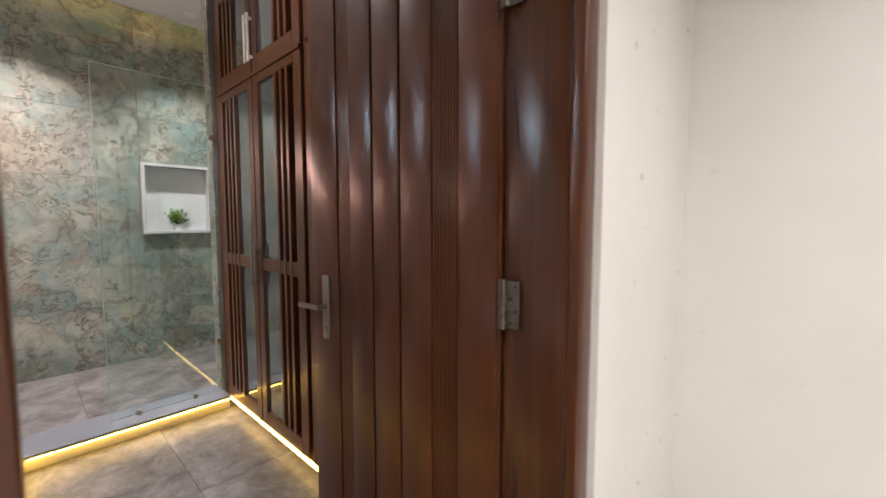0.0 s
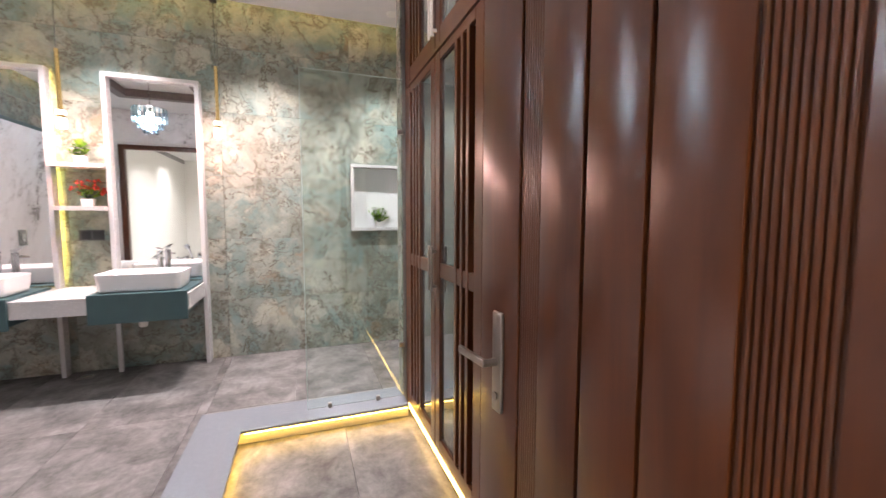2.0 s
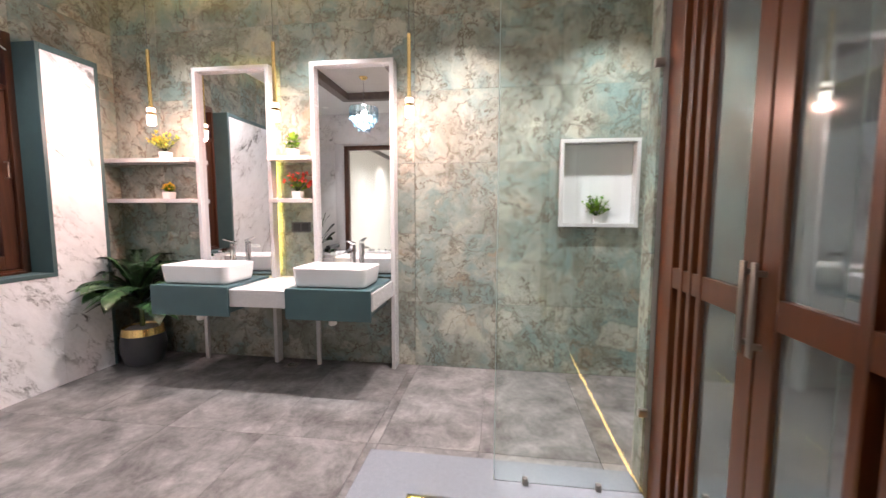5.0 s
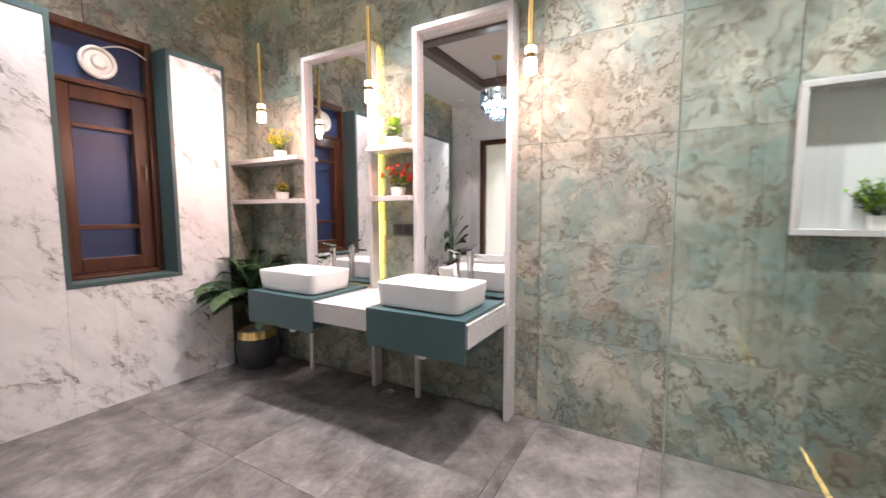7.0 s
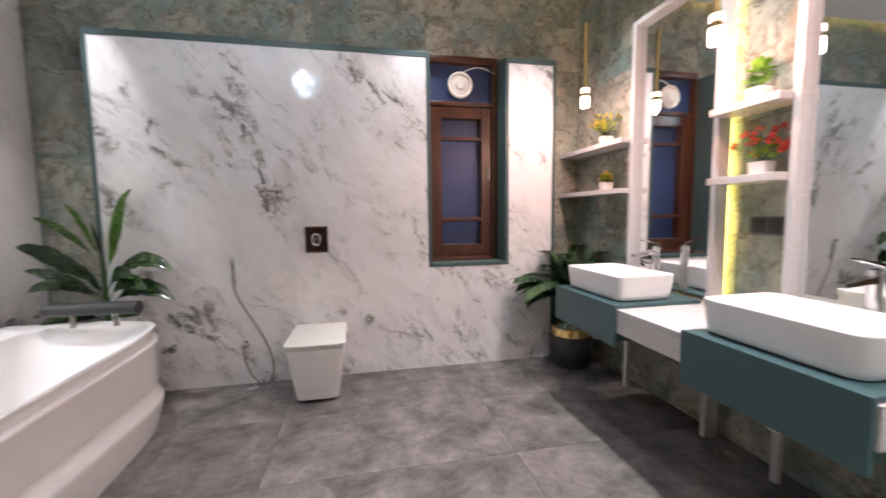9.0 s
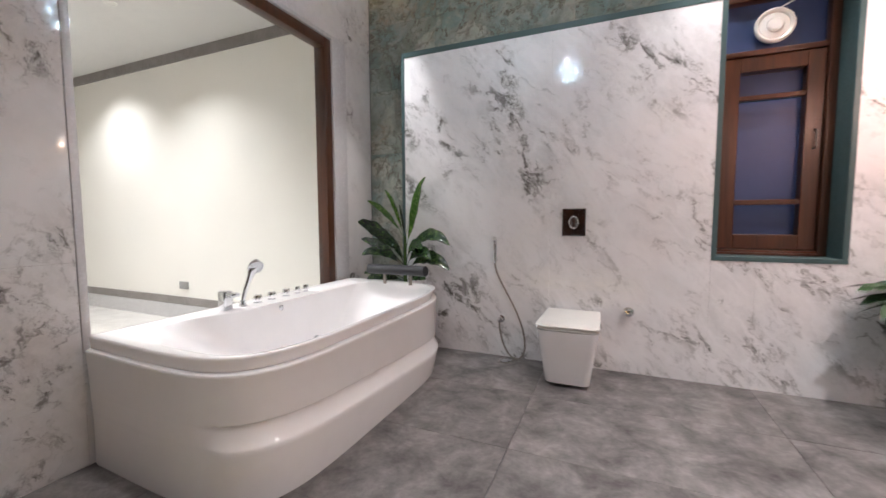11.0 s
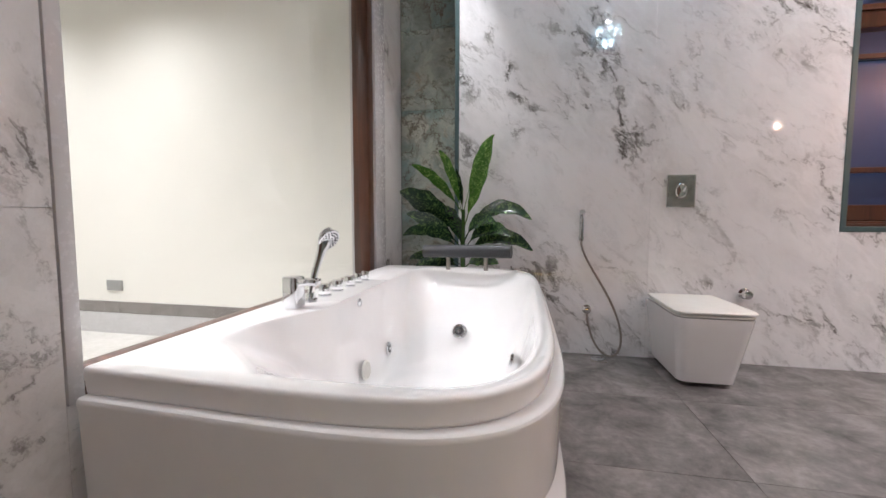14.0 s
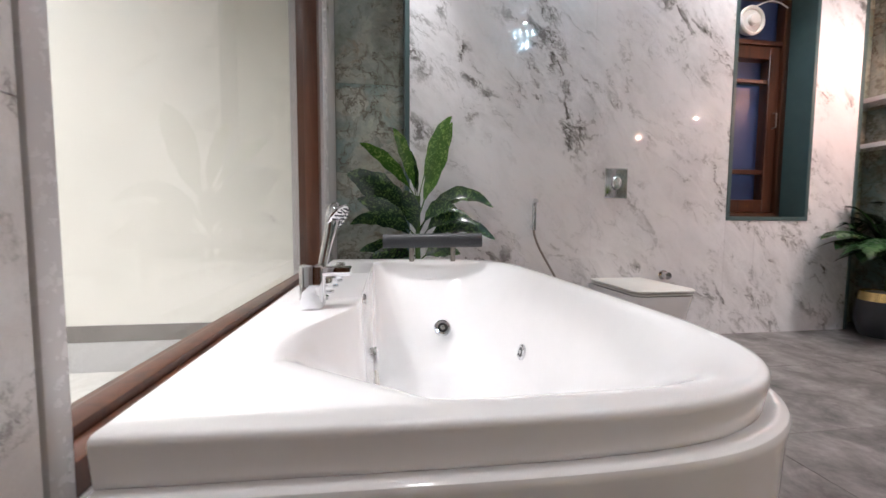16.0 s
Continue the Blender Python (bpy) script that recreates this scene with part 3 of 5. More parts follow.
# kerb round the lowered entrance floor, with led strips under its lip
kerb = thing("kerb", (-3.0, 0.1, 0), "raised L-shaped pale grey quartz kerb", "kerb", kind="structure")
bm = B()
box(bm, (-3.10, -0.05, -0.05), (-2.815, 1.31, 0.028))
box(bm, (-2.815, -0.05, -0.05), (-0.22, 0.20, 0.028))
part("riser", bm, plain("beige riser", (0.5, 0.46, 0.4), 0.35), kerb, smooth=0)
bm = B()
vs = [bm.verts.new((x, y, 0.028)) for x, y in ((-3.105, -0.055), (-0.22, -0.055), (-0.22, 0.225), (-2.79, 0.225), (-2.79, 1.312), (-3.105, 1.312))]
top = bmesh.ops.extrude_face_region(bm, geom=[bm.faces.new(vs)])
bmesh.ops.translate(bm, verts=[v for v in top["geom"] if isinstance(v, bmesh.types.BMVert)], vec=(0, 0, 0.022))
bmesh.ops.recalc_face_normals(bm, faces=bm.faces)
bmesh.ops.bevel(bm, geom=bm.edges[:], offset=0.003, segments=1, affect="EDGES")
part("kerb_top", bm, KERB, kerb, "pale blue-grey quartz top")
for lo, hi in (((-2.813, 0.24, 0.018), (-2.80, 1.30, 0.027)), ((-2.79, 0.202, 0.018), (-0.4, 0.215, 0.027))):
    part("led_strip", box(B(), lo, hi), LEDM, kerb, "warm yellow led strip", 0)

# shower screen
screen = thing("shower_screen", (-2.93, 0.95, 0.05), "frameless clear glass shower screen on small clamps", "shower screen")
part("glass", box(B(), (-2.935, 0.625, 0.058), (-2.925, 1.306, 2.35), 0.001, 1), GLASS, screen, smooth=0).visible_shadow = False
EDGE = plain("pale green polished glass edge", (0.42, 0.55, 0.52), 0.25, vary=0.05)
for lo, hi in (((-2.935, 0.6215, 0.058), (-2.925, 0.6245, 2.35)), ((-2.935, 0.625, 2.3505), (-2.925, 1.306, 2.353))):
    part("polished_edge", box(B(), lo, hi), EDGE, screen, "pale green polished edge", 0)
for lo, hi in (((-2.945, 0.76, 0.05), (-2.915, 0.785, 0.085)), ((-2.945, 1.10, 0.05), (-2.915, 1.125, 0.085)), ((-2.945, 1.27, 0.43), (-2.915, 1.312, 0.465)), ((-2.945, 1.27, 1.97), (-2.915, 1.312, 2.005))):
    part("clamp", box(B(), lo, hi, 0.004), STEEL, screen)

# room beyond the glazing
RY, RT = -2.655, 3.05
structure("wall_room_south", [((XO, RY - 0.15, -0.1), (5.2, RY, RT + 0.2))], CREAM, "cream painted wall of the next room", "wall")
structure("wall_room_east", [((5.2, RY - 0.15, -0.1), (5.35, 2.2, RT + 0.2))], CREAM, "cream painted wall of the next room", "wall")
structure("wall_room_north", [((XO, 2.0, -0.1), (5.2, 2.15, RT + 0.2))], CREAM, "cream painted wall of the next room", "wall")
structure("ceiling_room", [((XO, RY, RT), (5.2, 2.0, RT + 0.15))], PLASTER, "white ceiling of the next room", "ceiling")
floor_room = structure("floor_room", [((XO + 0.02, RY, -0.25), (5.2, 2.0, -0.062))], GROUT_W, "pale polished tile floor of the next room", "floor")
structure("trim_cornice", [((XO, RY, RT - 0.11), (5.2, RY + 0.02, RT))], GREYBAND, "grey cornice band under the ceiling", "trim")
structure("baseboard", [((XO, RY, 0.13), (5.2, RY + 0.012, 0.225))], GREYBAND, "grey band above the pale skirting", "baseboard")
structure("baseboard_lower", [((XO, RY, -0.05), (5.2, RY + 0.01, 0.128))], QUARTZ, "pale skirting below the grey band", "baseboard")
sk = thing("wall_socket", (2.32, RY, 0.364), "small grey wall socket plate on cream wall", "socket")
part("plate", box(B(), (2.24, RY, 0.32), (2.40, RY + 0.012, 0.41), 0.003), plain("grey plastic", (0.3, 0.3, 0.29), 0.4), sk)


# ---- lamps ----
def downlight(x, y, z, watts, cone=125, warm=(1.0, 0.925, 0.88), blend=0.8):
    d = thing("downlight", (x, y, z), "round recessed white ceiling downlight, lit", "downlight", "ceiling downlights")
    part("ring", lathe(B(), (x, y, z), [(0.038, 0.0), (0.055, 0.0), (0.055, -0.006), (0.04, -0.008), (0.038, -0.004)], 28), WHITEP, d)
    part("lens", lathe(B(), (x, y, z), [(0.037, 0.0), (0.037, -0.002), (0.0, -0.003)], 24), LENS, d, "glowing white lens")
    li = bpy.data.lights.new("downlight_lamp", "SPOT")
    li.energy, li.color, li.spot_size, li.spot_blend, li.shadow_soft_size = watts, warm, radians(cone), blend, 0.018
    lo = new("downlight_lamp", li)
    lo.matrix_world = Matrix.Translation((x, y, z - 0.015))


for x, y in ((-3.87, -2.11), (-3.87, -0.89), (-3.87, 0.29), (-3.87, 1.45), (-3.06, -2.5), (-3.06, -0.75), (-0.65, -2.5), (-0.65, -0.72), (-1.75, 0.72)):
    if x < -3.5:
        downlight(x, y, TOP, ROW_W * (0.52 if y < -2 else 0.92 if y > 1 else 1.1), 100)
    elif y > 0:
        downlight(x, y, TOP, SPOT_W * 0.42, 125)
    else:
        wash = y < -2  # close to the marble wall
        downlight(x, y, TOP, SPOT_W * (0.5 if x < -3 else 0.9) * (1.3 if wash else (0.22 if x < -3 else 0.68)), 84 if wash and x < -3 else 48)
for x, y in ((1.75, -1.75), (3.3, -2.0), (0.7, -0.6), (2.6, -0.6), (1.2, 1.0)):
    downlight(x, y, RT, ROOM_W, 128, blend=1.0)

# led strips in the ceiling cove and behind the first mirror
for nm, lo, hi in (("cove_light", (XA + CAX + 0.02, YB + 0.3, TOP + 0.062), (XA + CAX + 0.035, YS - 0.1, TOP + 0.072)), ("cove_light", (XA + 0.5, YB + COVE + 0.02, TOP + 0.062), (XC - 0.1, YB + COVE + 0.035, TOP + 0.072))):
    solid(nm, box(B(), lo, hi), GOLDM, "golden led strip hidden in the ceiling cove", "led strip", at=lo, smooth=0)


# ---- vanity wall ----
MX = -4.334
MIR = ((-2.05, -1.328), (-0.957, -0.236))


def tall_mirror(y0, y1, lit):
    m = thing("tall_mirror", (MX, (y0 + y1) / 2, 0), "tall mirror in white frame with legs to the floor" + (", backlit yellow" if lit else ""), "mirror", "mirrors over the basins")
    xb, t = XA + 0.002, 0.034
    if lit:
        xb = XA + 0.036
    for lo, hi in (((MX - 0.03, y0, 0), (MX, y0 + t, 0.644)), ((xb, y0, 0.644), (MX, y0 + t, 2.61)), ((xb, y1 - t, 0), (MX, y1, 2.61)), ((xb, y0 + t, 2.575), (MX, y1 - t, 2.61))):
        part("frame", box(B(), lo, hi, 0.002, 1), QUARTZ, m)
    part("backing", box(B(), (xb, y0 + t, 0.80), (MX - 0.055, y1 - t, 2.575)), QUARTZ, m)
    part("pane", box(B(), (MX - 0.052, y0 + t, 0.80), (MX - 0.046, y1 - t, 2.575)), MIRROR, m, "clean mirror glass", 0)
    if lit:
        for lo, hi in (((XA + 0.003, y1 - 0.052, 0.82), (XA + 0.014, y1 - 0.040, 2.59)), ((XA + 0.003, y0 + 0.05, 2.575), (XA + 0.014, y1 - 0.05, 2.587))):
            part("led_strip", box(B(), lo, hi), GOLDB, m, "golden led strip", 0)
    return m


tall_mirror(*MIR[0], True)
tall_mirror(*MIR[1], False)


def wall_shelf(y0, y1, z, ends=False):
    s = solid("wall_shelf", box(B(), (XA + 0.002, y0, z - 0.036), (XA + 0.19, y1, z), 0.002, 1), QUARTZ, "white stone wall shelf beside a mirror", "shelf", "wall shelves", at=(XA, y0, z))
    return s


for z in (1.833, 1.475):
    wall_shelf(YB + 0.004, MIR[0][0] - 0.002, z)
    wall_shelf(MIR[0][1] + 0.002, MIR[1][0] - 0.002, z)

slab = thing("vanity_counter", (-4.1, -1.15, 0.645), "thick white wall-hung vanity counter between drawers", "counter")
VX, VA, VB = -3.783, MIR[0][0] + 0.036, -0.256
part("top_board", box(B(), (XA + 0.002, VA, 0.752), (VX, VB, 0.776), 0.002, 1), QUARTZ, slab)
part("front_board", box(B(), (VX - 0.03, VA, 0.645), (VX, VB, 0.7515), 0.002, 1), QUARTZ, slab)
part("end_board", box(B(), (XA + 0.002, VB - 0.03, 0.645), (VX - 0.031, VB, 0.7515), 0.002, 1), QUARTZ, slab)
part("end_board", box(B(), (XA + 0.002, VA, 0.645), (VX - 0.031, VA + 0.03, 0.7515), 0.002, 1), QUARTZ, slab)
part("bottom_board", box(B(), (XA + 0.002, VA + 0.031, 0.647), (VX - 0.031, VB - 0.031, 0.66)), QUARTZ, slab)


def vanity_drawer(y0, y1):
    d = thing("vanity_cabinet", (-4.0, (y0 + y1) / 2, 0.57), "teal laminate vanity cabinet under a white basin", "vanity cabinet", "vanity cabinets")
    part("front", box(B(), (-3.782, y0, 0.57), (-3.763, y1, 0.798), 0.002, 1), TEAL, d)
    part("top", box(B(), (XA + 0.13, y0 + 0.006, 0.7765), (-3.783, y1 - 0.006, 0.797), 0.002, 1), TEAL, d)
    part("body", box(B(), (-4.28, y0 + 0.03, 0.585), (-3.784, y1 - 0.03, 0.643)), TEAL, d)
    part("waste_trap", lathe(B(), (-3.90, (y0 + y1) / 2 - 0.02, 0.50), [(0.022, 0), (0.03, 0.008), (0.03, 0.045), (0.018, 0.055), (0.018, 0.085)], 20), WHITEP, d, "white plastic waste trap")
    return d


def vessel_basin(cy, cx=-4.015):
    b = thing("wash_basin", (cx, cy, 0.797), "white rectangular ceramic vessel basin on teal top", "wash basin", "wash basins")
    hx, hy = 0.195, 0.292
    bm = B()
    rings = []
    for inset, r, z in ((0.05, 0.04, 0.802), (0.024, 0.05, 0.80), (0.018, 0.052, 0.803), (0.014, 0.053, 0.81), (0.011, 0.054, 0.83), (0.004, 0.055, 0.90), (0.001, 0.055, 0.932), (0.0005, 0.055, 0.937), (0.0015, 0.054, 0.9405), (0.004, 0.052, 0.942),
                        (0.007, 0.05, 0.942), (0.0095, 0.048, 0.9405), (0.011, 0.047, 0.937), (0.013, 0.046, 0.93), (0.024, 0.046, 0.86), (0.04, 0.05, 0.838), (0.075, 0.055, 0.827)):
        rings.append(rounded_rect(cx, cy, hx - inset, hy - inset, r, z))
    rings.append(rounded_rect(cx, cy, 0.03, 0.03, 0.029, 0.822))
    loft(bm, rings)
    part("bowl", bm, CERAMIC, b, smooth=50)
    part("drain", lathe(B(), (cx, cy, 0.822), [(0.024, 0), (0.024, 0.003), (0.0, 0.005)], 20), CHROME, b)
    part("base_joint", loft(B(), [rounded_rect(cx, cy, hx - 0.02, hy - 0.02, 0.06, 0.797), rounded_rect(cx, cy, hx - 0.02, hy - 0.02, 0.06, 0.801)]), BLACKP, b, "dark joint under the bowl")
    return b


def basin_mixer(cy, cx=-4.272):
    f = thing("basin_mixer", (cx, cy, 0.797), "tall chrome single-lever basin mixer", "tap", "basin mixers")
    part("body", lathe(B(), (cx, cy, 0.797), [(0.028, 0), (0.028, 0.006), (0.025, 0.012), (0.0245, 0.24), (0.0255, 0.25), (0.0255, 0.285), (0.0, 0.292)], 24), CHROME, f)
    bm = B()
    loft(bm, [[Vector((cx + 0.015 + 0.15 * u, cy + w * (0.021 - 0.004 * u), 1.035 + h - 0.012 * u)) for w, h in ((-1, 0), (1, 0), (1, 0.026 - 0.012 * u), (-1, 0.026 - 0.012 * u))] for u in (0, 0.4, 0.8, 1.0)])
    part("spout", bm, CHROME, f)
    bm = B()
    loft(bm, [[Vector((cx - 0.02 + 0.13 * u, cy + w * (0.02 - 0.006 * u), 1.092 + 0.03 * u + h)) for w, h in ((-1, 0), (1, 0), (1, 0.012 - 0.006 * u), (-1, 0.012 - 0.006 * u))] for u in (0, 0.3, 0.7, 1.0)])
    part("lever", bm, CHROME, f)
    return f


for y0, y1 in ((-2.025, -1.374), (-0.918, -0.265)):
    vanity_drawer(y0, y1)
for cy in (-1.712, -0.61):
    vessel_basin(cy)
    basin_mixer(cy + 0.03)


def pendant(y, x=-4.08):
    p = thing("pendant_lamp", (x, y, TOP), "slim brass pendant lamp with small lit glass", "pendant lamp", "pendant lamps")
    part("canopy", lathe(B(), (x, y, TOP), [(0.03, 0), (0.03, -0.05), (0.0, -0.055)], 20), BLACKP, p, "black ceiling cup")
    part("cord", tube(B(), [(x, y, TOP - 0.05), (x, y, 2.66)], 0.0025, 6), BLACKP, p, "thin dark cord")
    part("tube", lathe(B(), (x, y, 0), [(0.0, 2.672), (0.014, 2.67), (0.0145, 2.24), (0.017, 2.235), (0.017, 2.205), (0.0, 2.204)], 20), BRASS, p, "polished brass tube")
    part("shade", lathe(B(), (x, y, 0), [(0.0, 2.15), (0.029, 2.149), (0.032, 2.144), (0.032, 2.082), (0.028, 2.074), (0.0, 2.073)], 24), BULB, p, "glowing frosted glass shade")
    part("neck", lathe(B(), (x, y, 0), [(0.0, 2.176), (0.024, 2.175), (0.024, 2.151), (0.0, 2.15)], 20), BRASS, p, "brass neck")
    part("glass_ring", lathe(B(), (x, y, 0), [(0.0, 2.21), (0.027, 2.209), (0.031, 2.204), (0.031, 2.18), (0.028, 2.1765), (0.0, 2.176)], 24), RINGG, p, "dimmer glass ring")
    li = bpy.data.lights.new("pendant_bulb", "POINT")
    li.energy, li.color, li.shadow_soft_size = PEND_W, (1.0, 0.52, 0.39), 0.012
    lo = new("pendant_bulb", li)
    lo.location = (x, y, 2.058)
    return p


for y in (-2.22, -1.123, -0.046):
    pendant(y)

# switch plates between the mirrors
sw = thing("switch_plate", (XA, -1.13, 1.22), "dark double switch and socket plate", "switch")
part("plate", box(B(), (XA, -1.22, 1.18), (XA + 0.01, -1.04, 1.27), 0.003), plain("dark grey plastic", (0.06, 0.06, 0.06), 0.35), sw)
for y in (-1.2, -1.12):
    part("rocker", box(B(), (XA + 0.009, y, 1.19), (XA + 0.014, y + 0.065, 1.26), 0.002), BLACKP, sw)

# floor drains
def floor_drain(x, y, size=0.12):
    d = thing("floor_drain", (x, y, 0), "square steel floor drain with round grate", "floor drain", "floor drains")
    part("plate", box(B(), (x - size / 2, y - size / 2, 0.0), (x + size / 2, y + size / 2, 0.004), 0.001, 1), STEEL, d)
    part("grate", lathe(B(), (x, y, 0.004), [(0.045, 0), (0.045, 0.003), (0.036, 0.004), (0.034, 0.001), (0.0, 0.001)], 24), CHROME, d)


floor_drain(-4.30, -1.17)
floor_drain(-1.60, -2.64, 0.10)
floor_drain(-4.28, 1.83, 0.11)


# ---- small plants ----
def square_pot(at, w=0.035, h=0.055):
    x, y, z = at
    return loft(B(), [rounded_rect(x, y, w * 0.86, w * 0.86, 0.008, z), rounded_rect(x, y, w, w, 0.009, z + h), rounded_rect(x, y, w - 0.005, w - 0.005, 0.007, z + h), rounded_rect(x, y, w - 0.007, w - 0.007, 0.007, z + h - 0.01)])


def leaf(bm, base, tip, width, droop=0.0, fold=0.25, n=5, side=None):
    """One pointed leaf from base to tip."""
    base, tip = Vector(base), Vector(tip)
    d = tip - base
    side = side or d.cross(Vector((0, 0, 1)))
    side = (side if side.length > 1e-5 else Vector((1, 0, 0))).normalized()
    up = side.cross(d).normalized()
    L, M, R = [], [], []
    for i in range(n + 1):
        u = i / n
        w = width * math.sin(math.pi * min(0.999, 0.08 + 0.92 * u) ** 0.8) * 0.5
        c = base + d * u + Vector((0, 0, -droop * u * u))
        L.append(bm.verts.new(c + side * w + up * w * fold))
        M.append(bm.verts.new(c))
        R.append(bm.verts.new(c - side * w + up * w * fold))
    for i in range(n):
        bm.faces.new((L[i], L[i + 1], M[i + 1], M[i]))
        bm.faces.new((M[i], M[i + 1], R[i + 1], R[i]))


def small_plant(at, label, kind, seed):
    rnd = random.Random(seed)
    x, y, z = at
    p = thing("potted_plant", at, label, "potted plant", "small potted plants")
    part("pot", square_pot(at, 0.042 if kind != "fern" else 0.036, 0.062), CERAMIC, p, "white ceramic pot")
    stems, leaves, blooms = B(), B(), B()
    top = Vector((x, y, z + 0.05))
    n = {"bush": 26, "flower": 16, "ball": 10, "roses": 20, "fern": 34}[kind]
    reach = {"bush": 0.19, "flower": 0.10, "ball": 0.11, "roses": 0.175, "fern": 0.19}[kind]
    for i in range(n):
        a, e = rnd.uniform(0, 6.283), rnd.uniform(0.45, 1.35)
        r = reach * rnd.uniform(0.6, 1.05)
        hd = Vector((math.cos(a) * math.cos(e) * 0.75, math.sin(a) * math.cos(e), math.sin(e) * 1.05)) * r
        tip = top + hd
        tube(stems, [top, top + hd * 0.5 + Vector((0, 0, 0.008)), tip], 0.0014, 4)
        for k in range(8):
            b = top + hd * rnd.uniform(0.35, 1.0)
            leaf(leaves, b, b + Vector((rnd.uniform(-1, 1), rnd.uniform(-1, 1), rnd.uniform(-0.2, 0.9))).normalized() * rnd.uniform(0.024, 0.044), 0.018, 0.004, n=3)
        if kind in ("flower", "roses", "bush"):
            c = tip
            s = {"flower": 0.022, "roses": 0.027, "bush": 0.014}[kind]
            for k in range(9):
                q = Vector((rnd.gauss(0, 1), rnd.gauss(0, 1), rnd.gauss(0.4, 1))).normalized()
                leaf(blooms, c, c + q * s, s * 0.9, n=3)
    if kind == "ball":
        for i in range(60):
            a, e = rnd.uniform(0, 6.283), rnd.uniform(-0.9, 1.5)
            q = Vector((math.cos(a) * math.cos(e), math.sin(a) * math.cos(e), math.sin(e)))
            c = top + Vector((0, 0, 0.085)) + q * 0.045
            leaf(leaves, c - q * 0.02, c + q * 0.025 + Vector((0, 0, 0.01)), 0.035, n=3)
    part("stem", stems, PALM, p)
    part("leaves", leaves, {"bush": LIME, "fern": BRIGHT, "ball": BRIGHT, "flower": BRIGHT, "roses": BRIGHT}[kind], p)
    if len(blooms.verts):
        part("blossoms", blooms, {"flower": YELLOW, "roses": RED, "bush": YELLOW}[kind], p, {"flower": "yellow blossoms", "roses": "coral red blossoms", "bush": "tiny yellow blossoms"}[kind])
    else:
        blooms.free()


SX = XA + 0.10
small_plant((SX, -2.36, 1.833), "yellow-green artificial bush in white pot on shelf", "bush", 1)
small_plant((SX, -2.35, 1.475), "yellow flowers in white pot on lower shelf", "flower", 2)
small_plant((SX, -1.13, 1.833), "round-leaved green plant in white pot on shelf", "ball", 3)
small_plant((SX, -1.10, 1.475), "coral red flowers in white pot on lower shelf", "roses", 4)

# niche with its plant
NY0, NY1, NZ0, NZ1 = 1.115, 1.725, 1.243, 1.942
niche = thing("wall_niche", (XA, 1.42, NZ0), "white square wall niche box with glossy back", "niche")
t, xo, xi = 0.03, XA + 0.045, XA - 0.005
for lo, hi in (((xi - 0.12, NY0, NZ0), (xo, NY1, NZ0 + t)), ((xi - 0.12, NY0, NZ1 - t), (xo, NY1, NZ1)), ((xi - 0.12, NY0, NZ0 + t), (xo, NY0 + t, NZ1 - t)), ((xi - 0.12, NY1 - t, NZ0 + t), (xo, NY1, NZ1 - t))):
    part("frame", box(B(), lo, hi, 0.002, 1), QUARTZ, niche)
part("back_panel", box(B(), (xi - 0.12, NY0 + t, NZ0 + t), (xo - 0.105, NY1 - t, NZ1 - t)), CERAMIC, niche, "glossy white back", smooth=0)
small_plant((xo - 0.055, 1.42, NZ0 + t), "small green fern in white pot inside the niche", "fern", 5)


